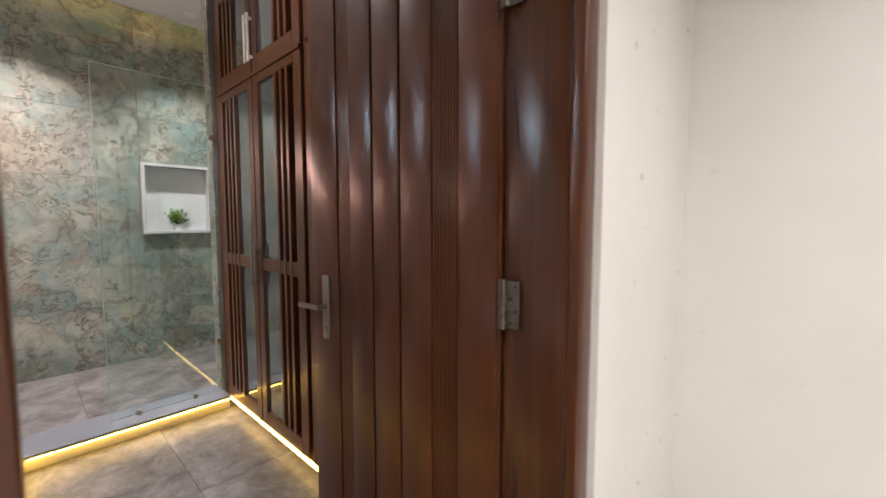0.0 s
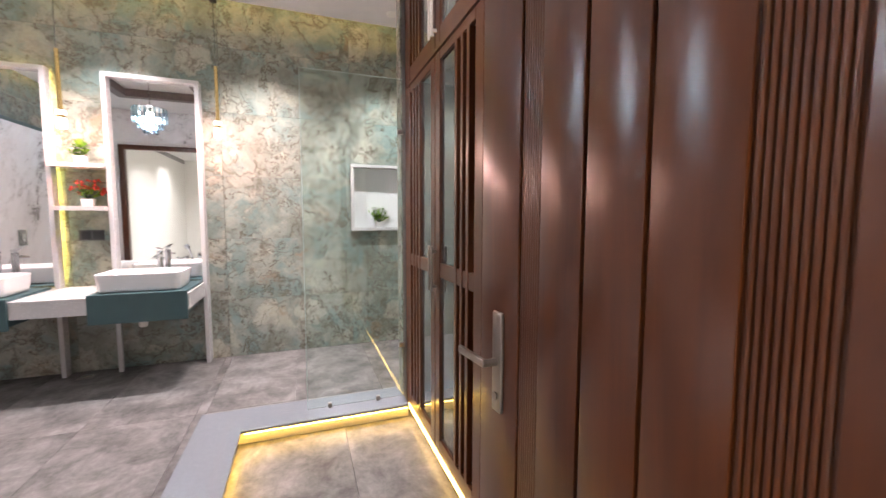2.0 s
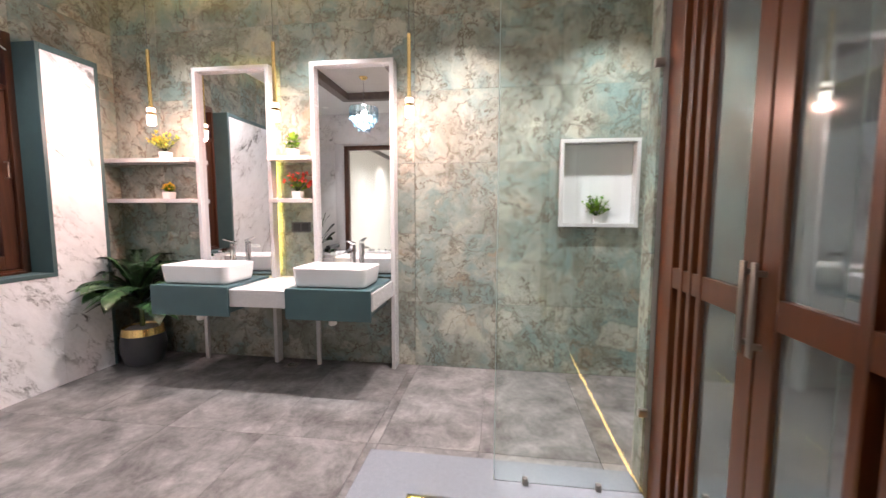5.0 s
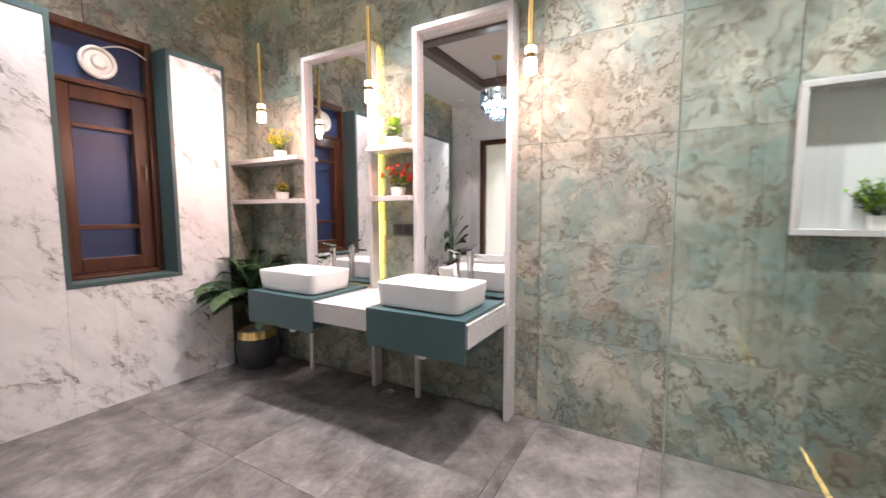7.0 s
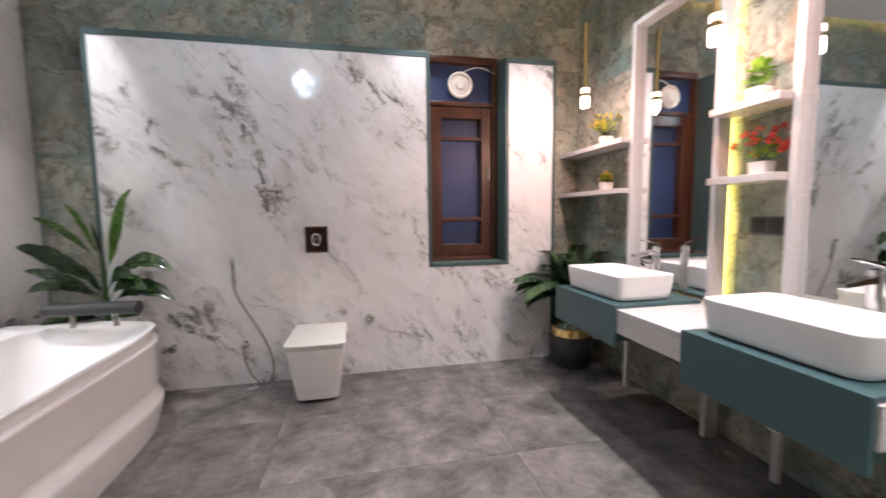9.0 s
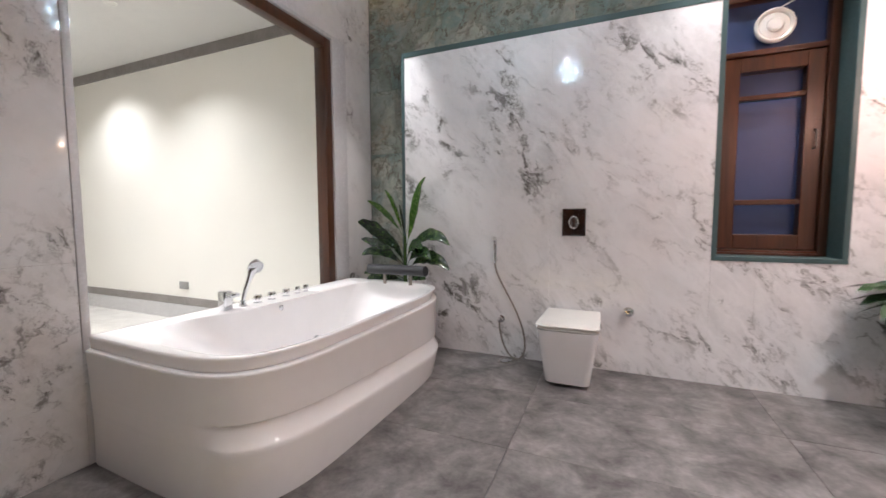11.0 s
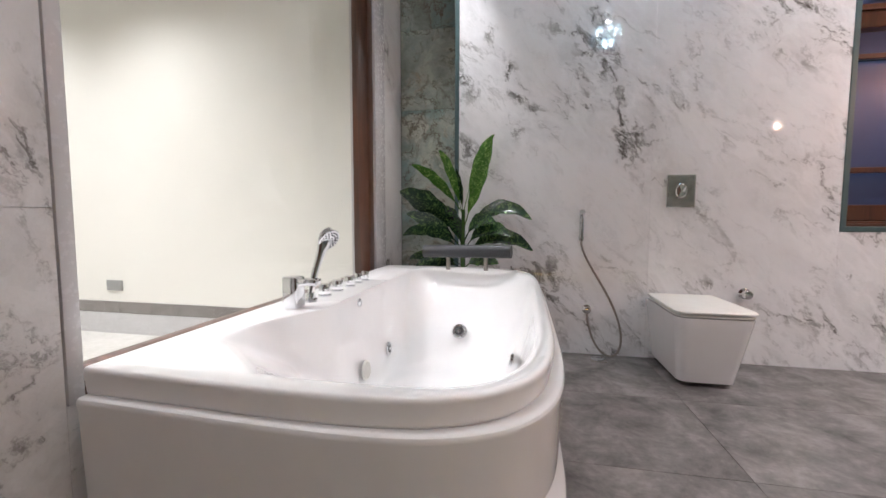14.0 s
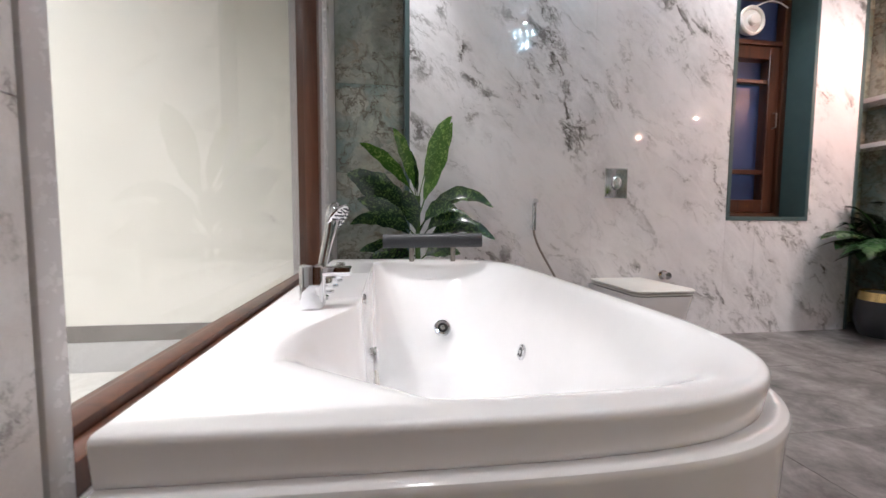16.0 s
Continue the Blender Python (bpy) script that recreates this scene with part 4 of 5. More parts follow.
# ---- tall plants ----
def palm(at):
    x, y, z = at
    rnd = random.Random(11)
    p = thing("potted_palm", at, "dark green artificial palm in grey pot with gold band", "potted palm")
    part("pot", lathe(B(), at, [(0.0, 0), (0.135, 0), (0.15, 0.02), (0.174, 0.11), (0.178, 0.17), (0.172, 0.225), (0.162, 0.268)], 32), POTGREY, p, "dark grey rounded pot")
    part("gold_band", lathe(B(), at, [(0.160, 0.268), (0.166, 0.270), (0.157, 0.335), (0.150, 0.337), (0.146, 0.32), (0.0, 0.319)], 32), BRASS, p, "shiny gold band")
    part("pebbles", lathe(B(), (x, y, z + 0.312), [(0.146, 0), (0.12, 0.016), (0.05, 0.024), (0.0, 0.026)], 24), SOIL, p, "white pebbles")
    part("stem", tube(B(), [(x, y, z + 0.32), (x + 0.005, y, z + 0.5), (x, y + 0.01, z + 0.64)], 0.022, 10, 0.014), leaf_mat("palm stem", (0.05, 0.09, 0.03), (0.1, 0.14, 0.05)), p)
    for i in range(26):
        a = 2.4 * i + rnd.uniform(-0.3, 0.3)
        steep = rnd.uniform(0.35, 1.3)
        ln = rnd.uniform(0.5, 0.78)
        b0 = Vector((x, y, z + 0.50 + 0.008 * i))
        hd = Vector((math.cos(a), math.sin(a) * 1.0, 0)) * math.cos(steep)
        pts = curve(lambda u: b0 + hd * ln * u + Vector((0, 0, ln * (math.sin(steep) * u * 1.05 - 0.45 * u * u))), 9)
        pts = [Vector((max(q.x, XA + 0.03), max(q.y, YP + 0.03 if q.x > PX0 - 0.02 else YB + 0.03), q.z)) for q in pts]
        fr = B()
        tube(fr, pts, 0.004, 5, 0.0015)
        for k in range(1, 10):
            for half in (0, 1, 2, 3, 4):
                u = k - half / 5
                i0 = min(8, int(u))
                c = pts[i0].lerp(pts[i0 + 1], u - i0)
                d = (pts[i0 + 1] - pts[i0]).normalized()
                s = d.cross(Vector((0, 0, 1))).normalized()
                for sg in (-1, 1):
                    L = 0.165 * (1 - 0.55 * abs(u / 9 - 0.4))
                    tip = c + s * sg * L * 0.75 + d * L * 0.75 + Vector((0, 0, -0.02))
                    tip.x, tip.y = max(tip.x, XA + 0.01), max(tip.y, (YP if tip.x > PX0 - 0.02 else YB) + 0.01)
                    leaf(fr, c, tip, 0.0155, 0.02, n=3)
        part("frond", fr, PALM, p)


palm((-4.18, -2.535, 0.0))


def broad_plant(at):
    x, y, z = at
    p = thing("broad_leaved_plant", at, "tall variegated broad-leaved plant in dark pot behind tub", "potted plant")
    part("pot", lathe(B(), at, [(0.0, 0), (0.07, 0), (0.075, 0.03), (0.086, 0.45), (0.08, 0.45), (0.076, 0.42), (0.0, 0.42)], 28), POTGREY, p, "dark grey pot")
    st = B()
    tube(st, [(x, y, z + 0.42), (x + 0.005, y, z + 0.7), (x, y + 0.01, z + 1.0)], 0.021, 10, 0.012)
    part("stem", st, leaf_mat("green stem", (0.03, 0.07, 0.02), (0.09, 0.16, 0.04)), p)
    # reach to one side, forward, start height, knee height, tip height, width, fresh green or dark
    for out, fwd, h0, knee, tip, wid, fresh in ((-0.21, 0.02, 0.98, 1.42, 1.50, 0.06, 1), (-0.20, 0.08, 0.86, 1.16, 1.45, 0.085, 1), (0.36, 0.05, 0.96, 1.24, 1.31, 0.065, 1), (0.43, 0.10, 0.78, 1.06, 1.12, 0.15, 0),
                                                (0.37, 0.14, 0.72, 0.93, 0.97, 0.10, 0), (-0.46, 0.10, 0.78, 1.16, 0.93, 0.085, 0), (-0.23, 0.14, 0.76, 1.02, 0.90, 0.08, 0), (-0.47, 0.12, 0.66, 0.95, 0.73, 0.09, 0),
                                                (0.36, 0.12, 0.60, 0.74, 0.66, 0.08, 0), (0.30, 0.16, 0.58, 0.70, 0.62, 0.08, 0), (-0.25, 0.12, 0.58, 0.72, 0.64, 0.08, 0), (0.05, 0.02, 0.95, 1.15, 1.28, 0.04, 0), (0.10, 0.16, 0.7, 0.95, 1.02, 0.09, 0),
                                                (0.16, 0.08, 0.92, 1.30, 1.40, 0.06, 1), (-0.33, 0.18, 0.70, 0.98, 0.82, 0.085, 0), (0.42, 0.06, 0.68, 0.95, 0.82, 0.085, 0)):
        a0, a1, a2 = Vector((x, y, z + h0)), Vector((x + out * 0.45, y + fwd * 0.5, z + knee)), Vector((x + out, y + fwd, z + tip))
        n, bm, L, M, R_ = 16, B(), [], [], []
        for i in range(n + 1):
            u = i / n
            c = a0 * (1 - u) ** 2 + a1 * 2 * u * (1 - u) + a2 * u * u
            d = ((a1 - a0) * (1 - u) + (a2 - a1) * u).normalized()
            s = d.cross(Vector((0, 1, 0))).normalized() * 0.8 + Vector((0, 0.6, 0))
            grow = max(0.0, (u - 0.22) / 0.78)
            w = wid * (0.09 + math.sin(math.pi * grow ** 0.85) ** 0.8 if 0 < grow < 1 else 0.09) * 0.66
            wave = s * (0.1 * w * math.sin(26 * u + out * 9))
            lo, hi = c - s * w + wave, c + s * w + wave
            mid = c + Vector((0, -0.35 * w, -0.35 * w))
            for q in (lo, hi, mid):
                q.y = max(q.y, (YP if q.x < PX1 else YB) + 0.01)
            L.append(bm.verts.new(lo)); M.append(bm.verts.new(mid)); R_.append(bm.verts.new(hi))
        for i in range(n):
            bm.faces.new((L[i], L[i + 1], M[i + 1], M[i]))
            bm.faces.new((M[i], M[i + 1], R_[i + 1], R_[i]))
        part("leaf", bm, FRESH if fresh else BROAD, p, smooth=80)


broad_plant((-0.69, -2.648, 0.0))

# ---- tub ----
TXW, TYC, TB, TA = -0.18, -1.54, 1.005, 1.005


def d_outline(off, z, count=72, side=28):
    """D-shaped outline: straight along the glazing, bowed towards the room, squarer at the near end."""
    out = []
    for i in range(count + 1):
        t = -math.pi / 2 + math.pi * i / count
        c, s = max(0.0, math.cos(t)), math.sin(t)
        e = 0.44 if s < 0 else 0.335
        x, y = TXW - (TA + off) * c ** e, TYC + (TB + off * 0.7) * math.copysign(abs(s) ** e, s)
        if s > 0:
            y -= 0.03 * s * max(0.0, 1 - (TXW - x) / 0.75)
        out.append(Vector((x, y, z)))
    a, b = out[-1], out[0]
    return out + [a.lerp(b, (k + 1) / (side + 1)) for k in range(side)]


tub = thing("bathtub", (-0.68, TYC, 0), "white bow-fronted acrylic whirlpool bathtub with stepped apron", "bathtub")


def apron_ring(off, z, cut=None, drop=0.0):
    """A ring of the apron; cut is its offset in the groove that runs along the long side and fades at the near end."""
    ring = d_outline(off, z)
    if cut is None:
        return ring
    deep = d_outline(cut, z)
    for i, (p, q) in enumerate(zip(ring, deep)):
        ang = -90 + 180 * i / 72
        k = min(1.0, max(0.0, (68 - ang) / 14)) if i <= 72 else 0.0
        k = k * k * (3 - 2 * k)
        seam = 0.345 - 0.075 * min(1.0, max(0.0, (-0.7 - p.y) / 1.4))
        ring[i] = p.lerp(q, k)
        ring[i].z = seam - drop
    return ring


apron = loft(B(), [apron_ring(0.004, 0.0), apron_ring(0.008, 0.015), apron_ring(0.006, 0, 0.034, 0.115), apron_ring(0.007, 0, 0.036, 0.096), apron_ring(0.008, 0, 0.032, 0.086), apron_ring(0.008, 0, 0.024, 0.080),
                   apron_ring(0.011, 0, -0.004, 0.016), apron_ring(0.0112, 0, -0.008, 0.006), apron_ring(0.0114, 0, -0.006, 0.001), apron_ring(0.0116, 0, 0.010, -0.001), apron_ring(0.0118, 0, 0.0135, -0.004), apron_ring(0.013, 0, 0.015, -0.02),
                   d_outline(0.021, 0.52), d_outline(0.025, 0.538), d_outline(0.025, 0.545), d_outline(0.022, 0.550), d_outline(0.016, 0.5525), d_outline(0.008, 0.553), d_outline(-0.012, 0.5535)], cap0=False, cap1=False)
part("apron", apron, ACRYL, tub, smooth=32)
bm = B()
N = 72
outer = [d_outline(o, z, N) for o, z in ((-0.010, 0.5532), (-0.007, 0.556), (-0.006, 0.562), (0.0, 0.600), (0.0, 0.604), (-0.0015, 0.609), (-0.005, 0.6122), (-0.010, 0.6134), (-0.016, 0.6136))]
loops = [[bm.verts.new(p) for p in ring] for ring in outer]
m = len(outer[0])
for a, b in zip(loops, loops[1:]):
    for i in range(m):
        j = (i + 1) % m
        bm.faces.new((a[i], a[j], b[j], b[i]))
CXI, CYI = -0.69, -1.535
inner = ((0.6133, 0.484, 0.945, 4.6), (0.611, 0.474, 0.93, 4.5), (0.604, 0.465, 0.91, 4.3), (0.588, 0.457, 0.885, 4.0), (0.55, 0.447, 0.84, 3.5), (0.48, 0.432, 0.76, 2.9), (0.40, 0.41, 0.66, 2.8), (0.31, 0.382, 0.55, 2.7), (0.23, 0.35, 0.46, 2.6), (0.18, 0.315, 0.40, 2.55), (0.155, 0.27, 0.35, 2.5), (0.146, 0.2, 0.27, 2.3), (0.145, 0.1, 0.15, 2.2))
rings_in = []
last = outer[-1]
for z, ax, by, nn in inner:
    ring = []
    for p in last:
        dx, dy = (p.x - CXI) / ax, (p.y - CYI) / by
        n2 = min(nn, 3.6 - 1.5 * min(1.0, (0.6133 - z) / 0.12)) if dx > 0 and dy > 0 else nn
        k = (abs(dx) ** n2 + abs(dy) ** n2) ** (-1 / n2)
        qx, qy = CXI + dx * ax * k, CYI + dy * by * k
        # the deck with the fittings juts into the bowl along the glazing
        e = min(1.0, max(0.0, (-0.74 - qy) / 0.52))
        lim = -0.20 - (0.20 + 0.02 * (0.613 - z) / 0.4) * e * e * (3 - 2 * e)
        gap = qx - lim
        qx = lim + 0.5 * (gap - math.sqrt(gap * gap + 0.008)) + 0.0
        ring.append(bm.verts.new((qx, qy, z)))
    rings_in.append(ring)
for a, b in zip([loops[-1]] + rings_in, rings_in):
    for i in range(m):
        j = (i + 1) % m
        bm.faces.new((a[i], a[j], b[j], b[i]))
bm.faces.new(rings_in[-1])
bmesh.ops.recalc_face_normals(bm, faces=bm.faces)
part("shell", bm, ACRYL, tub, smooth=75)


def jet(at, normal, r=0.034):
    nrm = Vector(normal).normalized()
    q = nrm.to_track_quat("Z", "Y").to_matrix()
    bm = B()
    lathe(bm, (0, 0, 0), [(r, -0.004), (r, 0.004), (r * 0.85, 0.008), (r * 0.6, 0.006), (r * 0.55, 0.0), (r * 0.3, 0.0), (r * 0.28, 0.008), (0.0, 0.009)], 24)
    for v in bm.verts:
        v.co = q @ v.co + Vector(at)
    j = part("jet", bm, CHROME, tub, "chrome whirlpool jet")
    bm = B()
    lathe(bm, (0, 0, 0), [(r * 0.57, 0.0), (r * 0.57, 0.0055), (r * 0.32, 0.0055), (r * 0.32, 0.0)], 24)
    for v in bm.verts:
        v.co = q @ v.co + Vector(at)
    part("jet_core", bm, BLACKP, j)


jet((-0.76, -2.035, 0.313), (0, 0.75, 0.6), 0.042)
jet((-0.443, -1.765, 0.283), (-1, 0, 0.1))
jet((-1.052, -1.705, 0.288), (1, 0, 0.2))
jet((-0.62, -1.03, 0.31), (0, -0.75, 0.6))
bm = B()
lathe(bm, (0, 0, 0), [(0.042, -0.003), (0.042, 0.003), (0.036, 0.006), (0.0, 0.006)], 28)
for k in range(-5, 6):
    box(bm, (k * 0.006 - 0.0015, -math.sqrt(0.034 ** 2 - (k * 0.006) ** 2), 0.006), (k * 0.006 + 0.0015, math.sqrt(0.034 ** 2 - (k * 0.006) ** 2), 0.008))
q = Vector((-1, 0, 0.1)).normalized().to_track_quat("Z", "Y").to_matrix()
for v in bm.verts:
    v.co = q @ v.co + Vector((-0.452, -1.452, 0.291))
part("suction_cover", bm, WHITEP, tub, "white slotted suction cover")
bm = B()
lathe(bm, (0, 0, 0), [(0.018, -0.003), (0.018, 0.006), (0.012, 0.009), (0.0, 0.009)], 20)
for v in bm.verts:
    v.co = q @ v.co + Vector((-0.412, -1.475, 0.575))
part("overflow", bm, CHROME, tub, "small chrome overflow cap")
pil = B()
tube(pil, [(-0.47, -2.405, 0.727), (-0.60, -2.39, 0.729), (-0.75, -2.38, 0.731), (-0.9, -2.365, 0.733), (-1.03, -2.345, 0.735)], 0.041, 20)
head = part("pillow", pil, CHARCOAL, tub, "charcoal foam neck pillow")
for px in (-0.63, -0.87):
    part("pillow_post", tube(B(), [(px, -2.392, 0.61), (px, -2.392, 0.695)], 0.014, 14), STEEL, tub, "steel pillow post")

# tub fittings, on the deck along the glazing
FXD, FZ = -0.295, 0.613
filler = thing("tub_filler", (FXD, -1.17, FZ), "chrome waterfall tub filler standing on the rim", "tap")
part("body", box(B(), (FXD - 0.032, -1.2, FZ), (FXD + 0.026, -1.142, FZ + 0.115), 0.008, 3), CHROME, filler)
part("spout", box(B(), (FXD - 0.10, -1.192, FZ + 0.085), (FXD - 0.02, -1.148, FZ + 0.108), 0.004), CHROME, filler)
shower = thing("hand_shower", (FXD, -1.29, FZ), "chrome hand shower with round head in rim holder", "hand shower")
part("holder", lathe(B(), (FXD, -1.29, FZ), [(0.026, 0), (0.026, 0.01), (0.018, 0.014), (0.016, 0.035), (0.0, 0.036)], 20), CHROME, shower)
bm = B()
rings = []
for dx, dy, dz, rx, ry in ((0.0, 0.0, 0.03, 0.012, 0.012), (-0.004, -0.008, 0.07, 0.0125, 0.0125), (-0.010, -0.020, 0.115, 0.0135, 0.013), (-0.018, -0.033, 0.155, 0.0155, 0.014), (-0.026, -0.045, 0.190, 0.021, 0.016),
                           (-0.034, -0.055, 0.215, 0.030, 0.019), (-0.040, -0.062, 0.237, 0.036, 0.02), (-0.046, -0.068, 0.258, 0.034, 0.018), (-0.051, -0.073, 0.274, 0.024, 0.013), (-0.055, -0.077, 0.283, 0.008, 0.005)):
    c = Vector((FXD + dx + 0.012 * max(0.0, (dz - 0.18) / 0.1), -1.29 + dy, FZ + dz))
    rings.append([c + Vector((0.28, 0.96, 0.0)) * (rx * math.cos(2 * math.pi * k / 18)) + Vector((0.90, -0.26, 0.34)) * (ry * math.sin(2 * math.pi * k / 18)) for k in range(18)])
part("grip", loft(bm, rings), CHROME, shower, smooth=70)
bm = B()
lathe(bm, (0, 0, 0), [(0.02, -0.016), (0.042, -0.008), (0.049, 0.0), (0.047, 0.005), (0.042, 0.007), (0.0, 0.008)], 28)
q = Vector((-0.75, 0.30, -0.55)).normalized().to_track_quat("Z", "Y").to_matrix()
for v in bm.verts:
    v.co = q @ v.co + Vector((FXD - 0.045, -1.355, FZ + 0.235))
hd = part("head", bm, CHROME, shower)
bm = B()
for ring, cnt in ((0.014, 6), (0.027, 12), (0.038, 18)):
    for k in range(cnt):
        a = 2 * math.pi * k / cnt
        lathe(bm, (ring * math.cos(a), ring * math.sin(a), 0.008), [(0.003, 0), (0.002, 0.004), (0.0, 0.004)], 6)
for v in bm.verts:
    v.co = q @ v.co + Vector((FXD - 0.045, -1.355, FZ + 0.235))
part("nozzles", bm, POTGREY, hd, "dark rubber nozzles")
for y, r in ((-1.40, 0.024), (-1.515, 0.024), (-1.64, 0.024), (-1.745, 0.018), (-1.83, 0.018)):
    k = thing("rim_knob", (FXD, y, FZ), "round chrome control knob on the tub rim", "knob", "tub rim knobs")
    part("collar", lathe(B(), (FXD, y, FZ), [(r * 1.15, 0), (r * 1.15, 0.006), (r * 0.7, 0.008), (r * 0.7, 0.014)], 20), CHROME, k)
    part("cap", lathe(B(), (FXD, y, FZ + 0.013), [(r * 0.95, 0), (r, 0.004), (r, 0.034), (r * 0.9, 0.038), (0.0, 0.039)], 20), CHROME, k)


# ---- toilet and its fittings ----
def toilet(cx=-2.108, yb=YP):
    w = thing("toilet", (cx, yb, 0.03), "white wall-hung square toilet with closed slim seat", "toilet")
    bm = B()
    rings = []
    for z, hx, front, r in ((0.022, 0.133, 0.45, 0.05), (0.030, 0.147, 0.466, 0.05), (0.115, 0.158, 0.485, 0.05), (0.24, 0.176, 0.515, 0.055), (0.35, 0.190, 0.54, 0.06), (0.395, 0.196, 0.548, 0.06), (0.407, 0.196, 0.548, 0.06)):
        ring = [Vector((cx - hx, yb, z)), Vector((cx + hx, yb, z))]
        for sx, a0 in ((1, 0), (-1, 90)):
            for i in range(7):
                a = radians(a0 + 15 * i)
                ring.append(Vector((cx + sx * (hx - r) + r * math.cos(a), yb + front - r + r * math.sin(a), z)))
        rings.append(ring)
    part("bowl", loft(bm, rings), CERAMIC, w, smooth=50)

    def lid(z0, z1, grow):
        rr = []
        for z, g in ((z0, grow - 0.006), (z0 + 0.004, grow), (z1 - 0.006, grow), (z1, grow - 0.008)):
            hx, front, r = 0.198 + g, 0.552 + g, 0.055
            ring = [Vector((cx - hx + 0.01, yb + 0.022, z)), Vector((cx + hx - 0.01, yb + 0.022, z))]
            for sx, a0 in ((1, 0), (-1, 90)):
                for i in range(7):
                    a = radians(a0 + 15 * i)
                    ring.append(Vector((cx + sx * (hx - r) + r * math.cos(a), yb + front - r + r * math.sin(a), z)))
            rr.append(ring)
        return loft(B(), rr)

    part("seat", lid(0.412, 0.423, 0.0), WHITEP, w, smooth=40)
    part("lid", lid(0.430, 0.448, 0.004), WHITEP, w, smooth=40)
    return w


toilet()
fp = thing("flush_plate", (-2.094, YP, 1.116), "dark mirror-polished flush plate with oval chrome button", "flush plate")
part("rim", box(B(), (-2.18, YP, 1.011), (-2.008, YP + 0.008, 1.221), 0.002, 1), CHROME, fp, "chrome rim")
part("face", box(B(), (-2.173, YP + 0.006, 1.018), (-2.015, YP + 0.013, 1.214), 0.002, 1), DARKCHROME, fp, "dark mirror-polished face")
bm = B()
lathe(bm, (0, 0, 0), [(0.05, 0.0), (0.05, 0.006), (0.042, 0.010), (0.038, 0.006), (0.0, 0.009)], 32, "Y")
for v in bm.verts:
    v.co = Vector((v.co.x * 0.72 - 2.094, v.co.y + YP + 0.012, v.co.z + 1.116))
part("button", bm, CHROME, fp, "oval chrome button")
vk = thing("angle_valve", (-2.49, YP, 0.46), "round chrome stop valve on marble wall", "valve")
part("rosette", lathe(B(), (-2.49, YP, 0.46), [(0.036, 0), (0.036, 0.006), (0.02, 0.014), (0.016, 0.03), (0.0, 0.03)], 24, "Y"), CHROME, vk)
part("knob", lathe(B(), (-2.49, YP + 0.03, 0.46), [(0.02, 0), (0.027, 0.006), (0.027, 0.028), (0.022, 0.034), (0.0, 0.036)], 24, "Y"), CHROME, vk)
hs = thing("health_faucet", (-1.485, YP, 0.9), "chrome hand spray on wall hook with steel hose", "hand spray")
part("hook", box(B(), (-1.50, YP, 0.795), (-1.468, YP + 0.035, 0.825), 0.004), CHROME, hs)
bm = B()
tube(bm, [(-1.484, YP + 0.03, 0.785), (-1.484, YP + 0.032, 0.94)], 0.0145, 14)
tube(bm, [(-1.484, YP + 0.03, 0.935), (-1.484, YP + 0.038, 0.968), (-1.484, YP + 0.058, 0.985)], 0.0145, 14, 0.019)
part("spray_head", bm, CHROME, hs)
part("trigger", box(B(), (-1.49, YP + 0.042, 0.86), (-1.478, YP + 0.052, 0.945), 0.003), CHROME, hs)


def hose(u):
    # hangs from the spray, swings out to one side and turns up to the valve
    pts = [Vector((-1.484, YP + 0.03, 0.785)), Vector((-1.50, YP + 0.04, 0.55)), Vector((-1.90, YP + 0.06, 0.30)), Vector((-1.86, YP + 0.09, -0.15)), Vector((-1.56, YP + 0.09, -0.12)), Vector((-1.53, YP + 0.045, 0.31))]
    while len(pts) > 1:
        pts = [a.lerp(b, u) for a, b in zip(pts, pts[1:])]
    return pts[0]


part("hose", tube(B(), curve(hose, 48), 0.0075, 10), STEEL, hs, "flexible steel hose")
part("valve", lathe(B(), (-1.535, YP, 0.318), [(0.03, 0), (0.03, 0.006), (0.014, 0.012), (0.014, 0.03), (0.022, 0.034), (0.022, 0.055), (0.0, 0.057)], 20, "Y"), CHROME, hs)

# ---- chandelier ----
CHX, CHY = -1.88, -1.36
ch = thing("chandelier", (CHX, CHY, TOP + 0.0855), "tiered crystal drop chandelier, lit cool white", "chandelier")
part("canopy", lathe(B(), (CHX, CHY, TOP + 0.0855), [(0.065, 0), (0.065, -0.012), (0.03, -0.04), (0.0, -0.042)], 24), BRASS, ch, "brass ceiling cup")
part("rod", tube(B(), [(CHX, CHY, TOP + 0.05), (CHX, CHY, 2.72)], 0.007, 8), CHROME, ch)
for r, z in ((0.20, 2.90), (0.14, 2.77), (0.08, 2.67)):
    part("ring", lathe(B(), (CHX, CHY, z), [(r - 0.006, -0.006), (r + 0.006, -0.006), (r + 0.006, 0.006), (r - 0.006, 0.006)], 36), CHROME, ch)
for r, z, n, L in ((0.20, 2.895, 22, 0.20), (0.14, 2.765, 15, 0.15), (0.08, 2.665, 9, 0.12)):
    for k in range(n):
        a = 2 * math.pi * k / n
        c = Vector((CHX + r * math.cos(a), CHY + r * math.sin(a), z))
        bm = B()
        lathe(bm, (c.x, c.y, c.z - L), [(0.0, 0), (0.014, 0.02), (0.014, L - 0.01), (0.005, L)], 6)
        part("crystal_drop", bm, CRYSTAL, ch, smooth=0).visible_shadow = False
